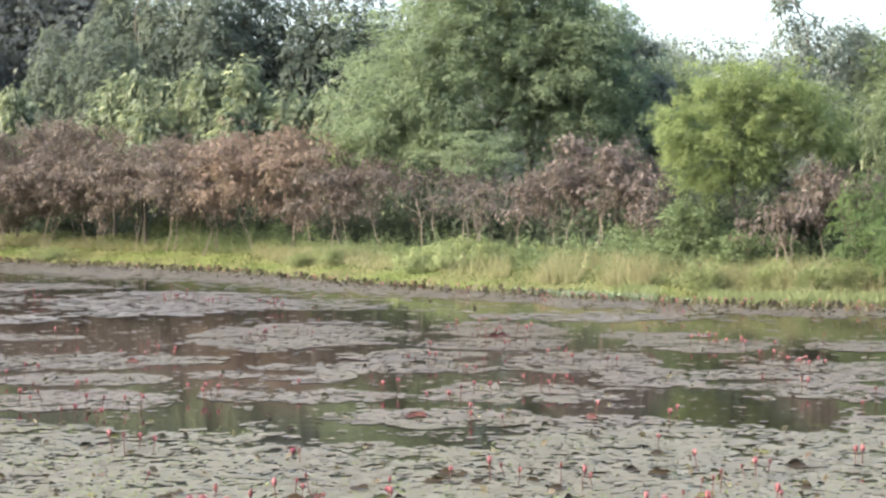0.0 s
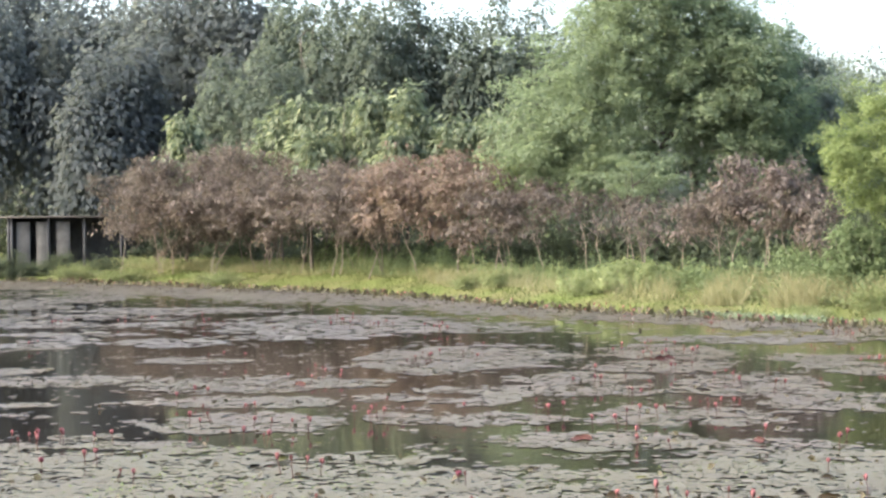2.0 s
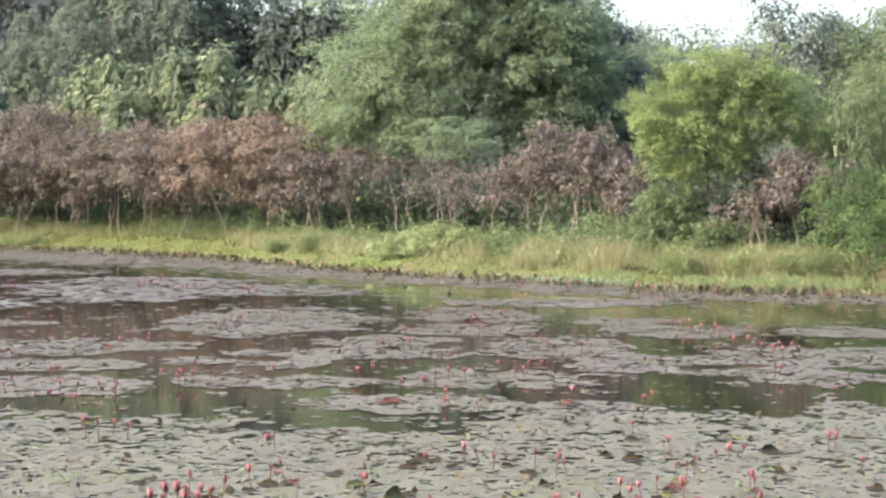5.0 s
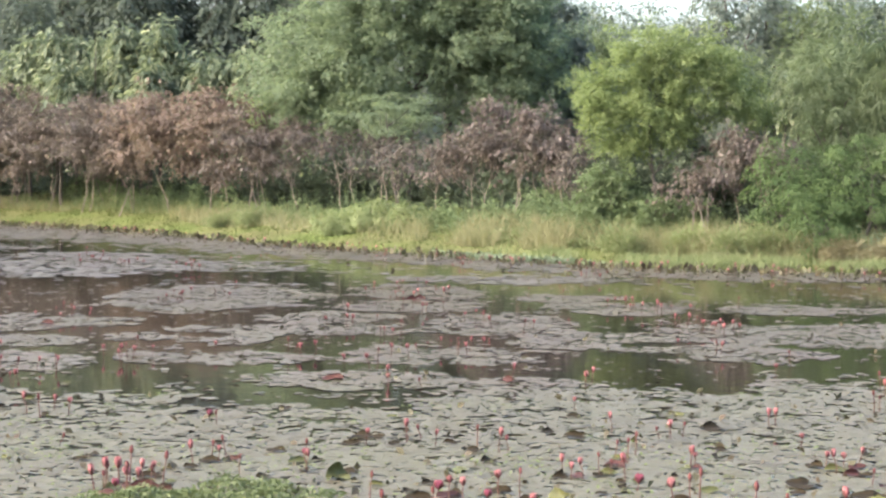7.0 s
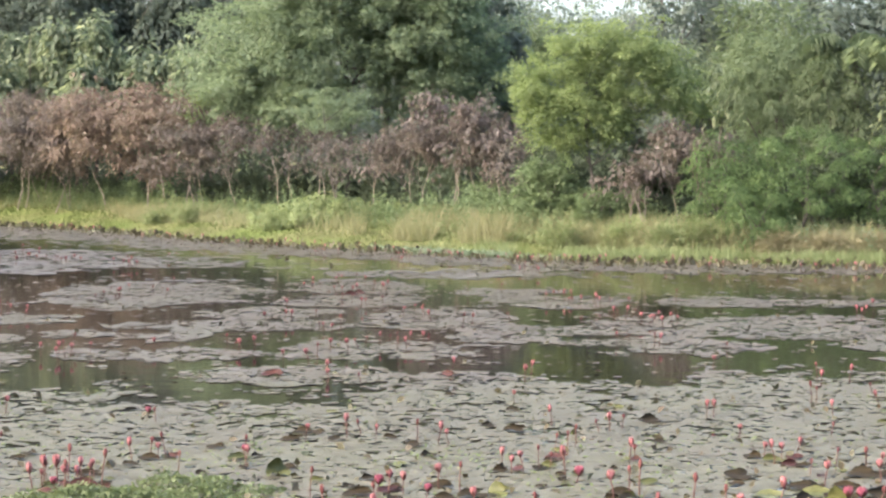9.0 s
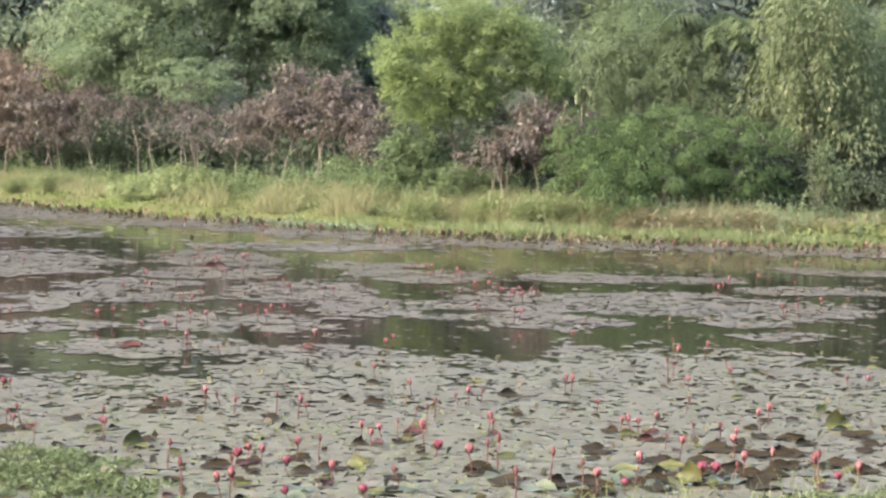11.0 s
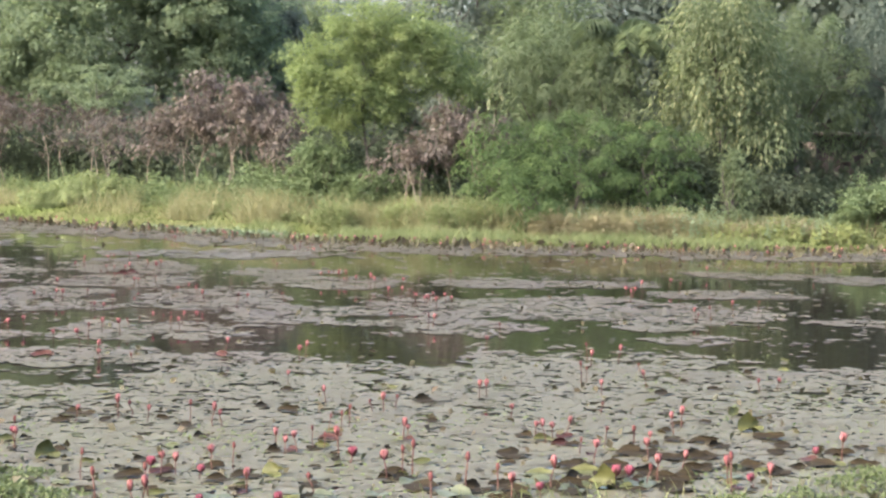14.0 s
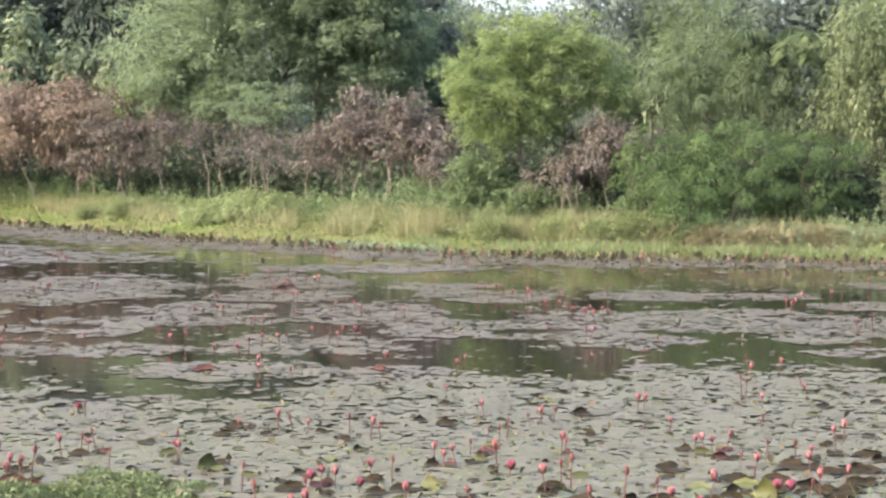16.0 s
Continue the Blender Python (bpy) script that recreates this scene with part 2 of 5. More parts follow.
def leaves(base, axis, normal, length, width, sag=0.15, fold=0.15):
    """Folded, pointed leaves: six triangles' worth of shape in two, as arrays."""
    n = len(base)
    axis, normal = unit(axis), unit(normal)
    side = unit(np.cross(axis, normal))
    up = np.cross(side, axis)
    length, width = np.broadcast_to(length, n)[:, None], np.broadcast_to(width, n)[:, None]
    mid = base + axis * length * 0.5
    v = np.stack([base, mid + side * width / 2 + up * width * fold, base + axis * length - np.array([0, 0, 1.0]) * length * sag,
                  mid - side * width / 2 + up * width * fold], 1).reshape(-1, 3)
    k = np.arange(n)[:, None] * 4
    return v, np.concatenate([k + [0, 1, 2], k + [0, 2, 3]])


def tube(points, radii, sides=6):
    """A tapered tube along points."""
    points, radii = np.asarray(points, float), np.asarray(radii, float)
    d = unit(np.gradient(points, axis=0))
    ref = np.where(np.abs(d[:, 2:]) > 0.9, np.array([[1.0, 0, 0]]), np.array([[0, 0, 1.0]]))
    a = unit(np.cross(d, ref))
    b2 = np.cross(d, a)
    ang = np.arange(sides) * 2 * np.pi / sides
    ring = a[:, None] * np.cos(ang)[None, :, None] + b2[:, None] * np.sin(ang)[None, :, None]
    v = (points[:, None] + ring * radii[:, None, None]).reshape(-1, 3)
    f = []
    for i in range(len(points) - 1):
        for j in range(sides):
            p, q = i * sides + j, i * sides + (j + 1) % sides
            f += [(p, q, q + sides), (p, q + sides, p + sides)]
    top = (len(points) - 1) * sides
    f += [(top, top + j, top + j + 1) for j in range(1, sides - 1)]
    return v, np.array(f)


def joined(pieces):
    vs, fs, k = [], [], 0
    for v, f in pieces:
        vs.append(v)
        fs.append(np.asarray(f) + k)
        k += len(v)
    return np.concatenate(vs), np.concatenate(fs)


def box(sx_, sy_, sz_, at=(0, 0, 0), bevel=0.02):
    bm = bmesh.new()
    bmesh.ops.create_cube(bm, size=1)
    bmesh.ops.scale(bm, vec=(sx_, sy_, sz_), verts=bm.verts)
    bmesh.ops.bevel(bm, geom=bm.edges, offset=bevel, segments=1, affect="EDGES")
    bmesh.ops.translate(bm, vec=at, verts=bm.verts)
    bmesh.ops.triangulate(bm, faces=bm.faces)
    v = np.array([x.co[:] for x in bm.verts])
    f = np.array([[x.index for x in fc.verts] for fc in bm.faces])
    bm.free()
    return v, f


# ---- the lie of the land ----
SHORE_X = [-120, -60, -45, -36.8, -30.6, -23.8, -18.2, -13.2, -7.6, -4.5, -1.2, 1.6, 4.6, 7.0, 10.2, 13.5, 18.6, 23, 40, 90]
SHORE_Y = [140, 124, 116, 110, 106, 98.6, 92.7, 87.4, 79.4, 73, 67.6, 63.6, 58.8, 56, 54, 53, 50.8, 50.4, 50, 49]


def shore(x):
    return np.interp(x, SHORE_X, SHORE_Y)


def past_shore(x, y):
    """Metres inland from the far water's edge."""
    x, y = np.asarray(x, float), np.asarray(y, float)
    slope = np.interp(x, [-30, 5, 12], [0.62, 0.62, 0.97])
    return (y - shore(x)) * slope + 0.35 * np.sin(x * 1.3) + 0.2 * np.sin(x * 3.1 + 1)


def smooth(a):
    a = np.clip(a, 0, 1)
    return a * a * (3 - 2 * a)


def height(x, y):
    x, y = np.asarray(x, float), np.asarray(y, float)
    d = past_shore(x, y)
    crest = np.interp(x, [-60, -10, 4, 12, 22, 60], [0.8, 0.75, 0.7, 0.55, 0.42, 0.5])
    rough = 0.025 * np.sin(x * 0.9 + 0.4 * y) + 0.015 * np.sin(1.7 * y - x)
    far = np.where(d > 0, crest * smooth(d / 8.0 + 0.12) - 0.04 * crest + rough * smooth(d / 3.0), np.maximum(d * 0.2, -0.8))
    dn = 13.6 + 0.3 * np.sin(x * 0.8) - y
    near = np.where(dn > 0, 1.25 * smooth(dn / 9.0), np.maximum(dn * 0.2, -0.8))
    side = np.maximum(np.abs(x + 5) - 80, -4.0)
    side = np.where(side > 0, 1.2 * smooth(side / 9.0), side * 0.2)
    return np.maximum(np.maximum(far, near), side)


def spot(bearing, depth, sink=0.05):
    """A place on the land by its bearing from the camera (degrees to the right of the first view) and its depth."""
    x = depth * math.tan(radians(bearing))
    return Vector((x, depth, float(height(x, depth)) - sink))


def spread(lo, hi, step, far, n):
    core = np.arange(lo, hi + step / 2, step)
    g = np.geomspace(step, far, n)
    return np.concatenate([(lo - g)[::-1], core, hi + g])


gx, gy = spread(-60, 60, 0.9, 2600, 26), spread(8, 150, 0.9, 2600, 26)
X, Y = np.meshgrid(gx, gy)
gv = np.stack([X, Y, height(X, Y)], -1).reshape(-1, 3)
k = (np.arange(len(gy) - 1)[:, None] * len(gx) + np.arange(len(gx) - 1)[None]).ravel()[:, None]
w_ = len(gx)
ground = new("ground", mesh_from("ground", gv, np.concatenate([k + [0, 1, w_ + 1], k + [0, w_ + 1, w_]]), M_GROUND))
ground.data.polygons.foreach_set("use_smooth", [True] * len(ground.data.polygons))
tagged(ground, "grassy earth banks round the pond", "ground", kind="structure")
wv = np.array([(-110, 8, 0), (100, 8, 0), (100, 150, 0), (-110, 150, 0)], float)
water = new("water", mesh_from("water", wv, [(0, 1, 2), (0, 2, 3)], M_WATER))
tagged(water, "still dark brown pond water mirroring the trees", "water", kind="structure")


# ---- trees ----
def crown_arrays(rng, lobes, clumps, per, clump_r, leaf, droop, flat=0.6, shell=0.42, ragged=0.3, spray=0.0, apart=False, tight=False):
    """Leaves in clumps over the lobes (centre and half sizes); also the clumps' centres."""
    lobes = np.asarray(lobes, float)
    wgt = lobes[:, 3] * lobes[:, 5]
    pick = rng.choice(len(lobes), clumps, p=wgt / wgt.sum())
    d = unit(rng.normal(size=(clumps, 3)))
    r = rng.random(clumps) ** shell * (1 + ragged * (rng.random(clumps) - 0.6))
    cen = lobes[pick, :3] + d * r[:, None] * lobes[pick, 3:]
    if apart:
        # boughs keep apart, so that shade shows between them
        more = 10 * clumps
        pick = rng.choice(len(lobes), more, p=wgt / wgt.sum())
        d = unit(rng.normal(size=(more, 3)))
        r = 0.6 + 0.45 * rng.random(more)
        cand = lobes[pick, :3] + d * r[:, None] * lobes[pick, 3:]
        gap = np.full(more, 9e9)
        take = [0]
        for _ in range(clumps - 1):
            gap = np.minimum(gap, (((cand - cand[take[-1]]) * np.array([1, 0.6, 1.9])) ** 2).sum(1))
            take.append(int(gap.argmax()))
        cen, d = cand[take], d[take]
        cen[:, 2] = np.maximum(cen[:, 2], 0.25)
    size = clump_r * rng.uniform(0.6, 1.35, clumps)
    n = clumps * per
    ci = np.repeat(np.arange(clumps), per)
    off = rng.normal(size=(n, 3)) * np.array([1, 1, flat]) * 0.55
    off *= np.minimum(1, 1.5 / np.maximum(np.linalg.norm(off, axis=1, keepdims=True), 1e-6))
    if tight:
        # close boughs that arch over like a hand laid flat, bare beneath
        off = unit(rng.normal(size=(n, 3)))
        off[:, 2] = np.abs(off[:, 2]) * 1.6 - 0.6
        off *= rng.random((n, 1)) ** 0.3 * np.array([1, 1, flat])
        off[:, 2] -= 0.35 * (off[:, :2] ** 2).sum(1)
    pos = cen[ci] + off * size[ci][:, None]
    axis = unit(off + d[ci] * 0.5 + rng.normal(size=(n, 3)) * 0.55 + np.array([0, 0, -droop]))
    if spray:
        # twigs that reach outwards and arch over, with leaves on both sides
        main = unit(d * np.array([1, 1, 0.5]) + rng.normal(size=(clumps, 3)) * 0.45 + np.array([0, 0, 0.2]))
        side = unit(np.cross(main, rng.normal(size=(clumps, 3)) * 0.3 + np.array([0, 0, 1.0])))
        u = rng.random(n)[:, None]
        sg = rng.choice([-1.0, 1.0], n)[:, None]
        reach = (size * spray)[ci][:, None]
        pos = cen[ci] + main[ci] * reach * (u - 0.35) + side[ci] * sg * reach * 0.35 * rng.random((n, 1)) * (1.1 - u) + rng.normal(size=(n, 3)) * 0.10 * reach
        pos[:, 2] -= (reach[:, 0] * 0.35) * u[:, 0] ** 2
        axis = unit(main[ci] * 0.7 + side[ci] * sg * 0.8 + rng.normal(size=(n, 3)) * 0.4 + np.array([0, 0, -droop]))
    if flat < 0.25:
        # flat boughs that lie in tiers, leaves spread sideways
        bend = np.linalg.norm(off[:, :2], axis=1)
        pos[:, 2] -= 0.22 * size[ci] * bend ** 2
        axis = unit(axis * np.array([1, 1, 0.3]) + np.array([0, 0, -0.15]))
    nor = np.cross(axis, rng.normal(size=(n, 3)) * (0.35 if flat < 0.25 else 1) + (np.array([1.0, 0.3, 0]) if flat < 0.25 else 0))
    nor *= np.where(nor[:, 2:] < 0, -1, 1)
    nor = unit(nor) + np.array([0, 0, 0.5])
    # leaves face outwards from their bough, so that each bough has a light and a shaded side
    if spray:
        nor = nor + d[ci] * 0.25
    else:
        nor = nor * (0.6 if tight else 0.9) + unit(off) * (1.0 if tight else 0.3) + d[ci] * 0.5
    if tight:
        axis = unit(axis - 0.8 * nor * (axis * nor).sum(1, keepdims=True) / np.maximum((nor * nor).sum(1, keepdims=True), 1e-6))
    s = rng.uniform(0.65, 1.3, n)
    v, f = leaves(pos, axis, nor, leaf[0] * s, leaf[1] * s * rng.uniform(0.8, 1.2, n), 0.1 + droop * 0.1)
    return v, f, cen


def limb(rng, a, b, r0, bend=0.12):
    a, b = np.asarray(a, float), np.asarray(b, float)
    s = np.linspace(0, 1, 6)[:, None]
    span = np.linalg.norm(b - a)
    p = a + (b - a) * s + np.sin(s * np.pi) * rng.normal(size=3) * bend * span + np.sin(s * np.pi) * np.array([0, 0, 0.08 * span])
    return tube(p, r0 * np.linspace(1, 0.25, 6), 5)


def tree(name, at, label, category, lobes, leaf_mat, bark, seed, clumps=90, per=60, clump_r=0.7, leaf=(0.2, 0.08), droop=0.3,
         trunk_r=0.12, stems=1, limbs=8, lean=0.15, fork=0.45, group="", flat=0.6, shell=0.42, ragged=0.3, spray=0.0, apart=False, tight=False, core=0):
    rng = np.random.default_rng(seed)
    root = thing(name, at, label, category, group)
    v, f, cen = crown_arrays(rng, lobes, clumps, per, clump_r, leaf, droop, flat, shell, ragged, spray, apart, tight)
    lob = np.asarray(lobes, float)
    if core:
        # inner leaves that close the crown against the sky
        pick = rng.choice(len(lob), core, p=lob[:, 3] * lob[:, 5] / (lob[:, 3] * lob[:, 5]).sum())
        inner = lob[pick, :3] + unit(rng.normal(size=(core, 3))) * rng.random((core, 1)) ** 0.5 * lob[pick, 3:] * 0.85
        axis = unit(rng.normal(size=(core, 3)))
        v, f = joined([(v, f), leaves(inner, axis, np.cross(axis, rng.normal(size=(core, 3))), rng.uniform(0.5, 0.8, core), rng.uniform(0.35, 0.5, core))])
    part("crown", mesh_from("crown", v, f, leaf_mat), root)
    mid = np.average(lob[:, :3], axis=0, weights=lob[:, 3] * lob[:, 5])
    low = (lob[:, 2] - lob[:, 5]).min()
    tops = []
    for i in range(stems):
        foot = np.array([rng.normal() * 0.12, rng.normal() * 0.12, -0.15]) * (1 if stems == 1 else 3)
        foot[2] = -0.2
        goal = mid + rng.normal(size=3) * lob[0, 3:] * (0.15 if stems == 1 else 0.25)
        goal[2] = max(low + 0.2, 0) + (mid[2] - low) * (0.75 if stems == 1 else rng.uniform(0.3, 0.8))
        s = np.linspace(0, 1, 9)[:, None]
        wob = np.cumsum(rng.normal(size=(9, 3)) * 0.02 * goal[2], axis=0) * np.array([1, 1, 0])
        p = foot + (goal - foot) * s + wob * lean / 0.15 * 0.6
        rr = trunk_r * np.linspace(1.15, 0.35, 9)
        rr[0] *= 1.25
        tops.append((p, part("trunk", mesh_from("trunk", *tube(p, rr, 8), bark), root)))
    far_out = cen[rng.permutation(len(cen))[:limbs]]
    for c in far_out:
        p, bole = tops[rng.integers(len(tops))]
        start = p[rng.integers(int(9 * fork), 9)]
        part("limb", mesh_from("limb", *limb(rng, start, c, trunk_r * 0.36), bark), bole)
    return root


def palm(at, label, trunk_h, fronds, reach, seed, leaf_mat, droop=0.9):
    rng = np.random.default_rng(seed)
    root = thing("palm_tree", at, label, "palm")
    s = np.linspace(0, 1, 8)[:, None]
    p = np.array([0, 0, -0.2]) + np.array([0.3, 0.1, trunk_h]) * s + np.sin(s * 3) * np.array([0.2, 0, 0])
    part("trunk", mesh_from("trunk", *tube(p, np.linspace(0.14, 0.09, 8), 8), M_DARKBARK), root)
    top = p[-1]
    for i in range(fronds):
        a, rise = i * 2.4 + rng.random() * 0.4, rng.uniform(0.1, 1.3)
        q = np.linspace(0, 1, 14)[:, None]
        out = np.array([math.cos(a), math.sin(a), 0])
        L = reach * rng.uniform(0.8, 1.1)
        mid = top + out * L * q * math.cos(rise * 0.7) + np.array([0, 0, 1.0]) * (L * q * math.sin(rise) - droop * L * q ** 2.2)
        spine = tube(mid, np.linspace(0.03, 0.008, 14), 4)
        base = np.repeat(mid[2:], 6, axis=0)
        side = np.cross(out, [0, 0, 1.0])
        sgn = np.tile([1, -1], len(base) // 2)[:, None]
        base = base + rng.normal(size=base.shape) * 0.05
        ax = side * sgn + out * 0.5 + np.array([0, 0, -0.6]) + rng.normal(size=base.shape) * 0.15
        lv = leaves(base, ax, np.tile([0, 0, 1.0], (len(base), 1)) + rng.normal(size=base.shape) * 0.2, L * 0.26, 0.07, 0.25)
        part("frond", mesh_from("frond", *joined([spine, lv]), leaf_mat), root)
    return root


# small trees with dry russet leaves behind the grass strip: bearing, depth, top above water, half width, tan or russet
# (3: darkened for shade)
DRY = [
    (-14.3, 107, 6.9, 1.6, 3),
    (-13.35, 105, 6.4, 1.7, 0),
    (-12.9, 109, 7.0, 1.8, 0),
    (-10.9, 105, 7.5, 2.0, 0),
    (-9.7, 104, 7.3, 1.9, 0),
    (-7.5, 96, 6.3, 1.7, 0),
    (-12.9, 103, 6.95, 2.3, 0),
    (-11.7, 101, 7.3, 2.4, 0),
    (-10.3, 100, 7.4, 2.5, 0),
    (-9.1, 97, 6.9, 2.1, 0),
    (-8.1, 94, 6.3, 1.8, 0),
    (-6.9, 91, 6.15, 1.8, 0),
    (-5.6, 89, 6.9, 2.1, 1),
    (-4.3, 86, 7.0, 2.0, 1),
    (-3.0, 83, 5.5, 1.5, 0),
    (-1.9, 81, 4.9, 1.4, 3),
    (-0.5, 79, 4.7, 1.4, 3),
    (0.9, 77, 4.3, 1.3, 3),
    (2.3, 74, 4.2, 1.2, 3),
    (3.5, 71, 4.7, 1.2, 0),
    (4.6, 70, 5.3, 1.5, 0),
    (5.7, 68.5, 4.4, 0.95, 0),
    (6.7, 66, 3.5, 0.7, 3),
    (10.1, 59, 3.1, 0.75, 2),
    (11.2, 59.5, 4.1, 0.85, 2),
    (12.0, 59.5, 3.9, 0.6, 2),
]

DRY_LABELS = ["small tree with hanging dry russet leaves and pale stems", "small tree with tan-brown dry leaves and pale stems",
              "leaning small tree with a few dry russet leaves", "half-bare small tree with dry leaves darkened for shade"]
for i, (bg, dep, top, hw, tan) in enumerate(DRY):
    at = spot(bg, dep)
    h = top - at.z
    rng = np.random.default_rng(100 + i)
    hw *= 1.3
    foot = (1.0 + 0.4 * (i * 2 % 3)) * (1.35 if tan == 3 else 1) if i < 18 else (0.5 if tan == 2 else 0.42) * h
    if bg < -14:
        foot = 3.0
    mid, rz = (foot + h) / 2, (h - foot) / 2
    lobes = [(rng.uniform(-0.2, 0.2) * hw, 0, mid + 0.2 * rz, hw * 0.8, hw * 0.8, rz * 0.75)]
    for j in range(14):
        a = j * 0.8 + rng.random()
        out = rng.uniform(0.3, 1.3)
        lobes.append((math.cos(a) * hw * out, math.sin(a) * hw * 0.7, mid + rz * (rng.uniform(-0.45, 0.85) - 0.35 * out ** 2 + 0.1), hw * rng.uniform(0.25, 0.5), hw * 0.5, rz * rng.uniform(0.14, 0.3)))
    tree("dry_leaved_tree", at, DRY_LABELS[tan],
         "tree", lobes, (M_DRY, M_DRYTAN, M_DRY, M_DRYSHADED)[tan], M_BARK, 200 + i, clumps=int((60 + 50 * hw * rz) * (0.5 if tan == 2 else 0.36 if tan == 3 else 1) * (0.6 if i > 14 else 0.8)), per=22, clump_r=0.6, leaf=(0.18, 0.1), droop=0.9,
         trunk_r=0.028, stems=1 + i % 3, limbs=18, lean=0.25, fork=0.55, group="dry-leaved trees", shell=0.8, ragged=0.9, spray=1.6)

# tall broad-leaved trees with drooping bright leaves behind them: bearing, depth, top, half width
TEAK = [
    (-12.5, 108, 9.9, 1.6),
    (-10.2, 104, 8.6, 0.9),
    (-9.65, 102, 9.5, 1.0),
    (-9.0, 101, 10.1, 0.85),
    (-8.35, 101, 9.3, 1.05),
    (-7.7, 100, 9.5, 0.95),
    (-7.05, 99, 10.6, 0.8),
    (-6.5, 99, 9.7, 0.9),
    (-5.95, 98, 10.15, 0.85),
    (-5.3, 98, 9.1, 1.0),
    (-4.6, 97, 8.7, 1.0),
    (-3.95, 97, 8.9, 0.9),
    (-3.3, 96, 9.0, 0.85),
    (-2.6, 96, 9.1, 0.8),
    (-8.7, 98, 8.2, 1.2),
    (-6.3, 96, 8.1, 1.2),
    (11.1, 76, 7.9, 0.7),
    (11.9, 77, 7.5, 0.6),
    (12.45, 75, 7.1, 0.55),
]

for i, (bg, dep, top, hw) in enumerate(TEAK):
    at = spot(bg, dep)
    h = top - at.z
    tree("broad_leaved_tree", at, "slender tree with large drooping light green leaves", "tree",
         [(0, 0, h * 0.82, hw * 0.5, hw * 0.6, h * 0.19), (0.2, -0.2, h * (0.58 if dep > 90 else 0.76), hw * 1.0, hw, h * (0.24 if dep > 90 else 0.12))], M_TEAK, M_DARKBARK, 300 + i,
         clumps=78 if dep > 90 else 46, per=26, clump_r=0.5, leaf=(0.46, 0.19) if dep > 90 else (0.3, 0.11), droop=1.3, trunk_r=0.1, limbs=6, group="broad-leaved trees", flat=1.0, shell=0.6, ragged=0.4)

# the wood behind: kind, bearing, depth, top, half width, crown's lower edge above ground as a share of the height
WOOD = [
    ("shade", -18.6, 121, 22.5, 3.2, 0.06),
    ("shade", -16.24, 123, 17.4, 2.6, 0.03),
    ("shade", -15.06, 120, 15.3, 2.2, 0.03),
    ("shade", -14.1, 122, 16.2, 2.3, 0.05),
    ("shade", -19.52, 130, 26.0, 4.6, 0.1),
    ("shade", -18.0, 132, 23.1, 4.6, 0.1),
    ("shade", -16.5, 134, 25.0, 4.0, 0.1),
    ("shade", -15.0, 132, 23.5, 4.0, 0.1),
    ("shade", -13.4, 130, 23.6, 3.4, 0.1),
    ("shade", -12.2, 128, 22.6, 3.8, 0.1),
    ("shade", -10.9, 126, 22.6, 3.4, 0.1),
    ("dark", -11.4, 118, 13.2, 2.2, 0.1),
    ("dark", -9.9, 114, 13.6, 2.6, 0.1),
    ("dark", -9.3, 122, 19.9, 2.3, 0.2),
    ("dark", -7.9, 119, 18.4, 2.9, 0.12),
    ("dark", -6.5, 117, 18.4, 2.7, 0.12),
    ("dark", -5.3, 118, 17.1, 2.5, 0.12),
    ("dark", -4.3, 117, 15.9, 2.2, 0.12),
    ("dark", -3.2, 117, 16.6, 2.2, 0.15),
    ("dark", -2.0, 117, 16.1, 2.2, 0.15),
    ("dark", -0.6, 116, 15.9, 2.4, 0.15),
    ("olive", 5.9, 100, 11.3, 1.9, 0.2),
    ("pale", 5.2, 92, 8.4, 1.8, 0.1),
    ("pale", 6.4, 90, 7.6, 1.7, 0.1),
    ("pale", 7.6, 88, 7.8, 1.8, 0.1),
    ("olive", 6.75, 98, 11.2, 1.6, 0.2),
    ("pale", 7.6, 130, 16.0, 2.9, 0.1),
    ("pale", 6.3, 132, 16.2, 2.6, 0.1),
    ("pale", 9.0, 130, 15.0, 2.6, 0.1),
    ("open", 10.6, 82, 13.2, 2.3, 0.25),
    ("open", 12.3, 84, 11.8, 1.5, 0.3),
    ("open", 2.4, 89, 14.6, 2.2, 0.3),
    ("open", 3.9, 90, 14.4, 2.0, 0.25),
    ("open", 5.2, 91, 13.3, 1.9, 0.3),
    ("open", 6.1, 91, 11.6, 1.2, 0.4),
    ("olive", 13.3, 80, 10.9, 1.3, 0.2),
    ("dark", 11.6, 90, 10.2, 2.4, 0.1),
    ("dark", 9.6, 92, 9.0, 2.2, 0.1),
    ("pale", 14.4, 100, 14.3, 3.2, 0.2),
    ("olive", 14.3, 72, 9.5, 1.5, 0.2),
    ("dark", 16.0, 78, 11.4, 2.6, 0.15),
    ("dark", 18.2, 78, 12.6, 3.0, 0.1),
    ("olive", 20.4, 74, 12.3, 2.6, 0.15),
    ("dark", 22.6, 72, 12.6, 2.9, 0.1),
    ("dark", 24.6, 72, 12.2, 2.8, 0.1),
    ("dark", 26.4, 72, 12.2, 2.8, 0.1),
]

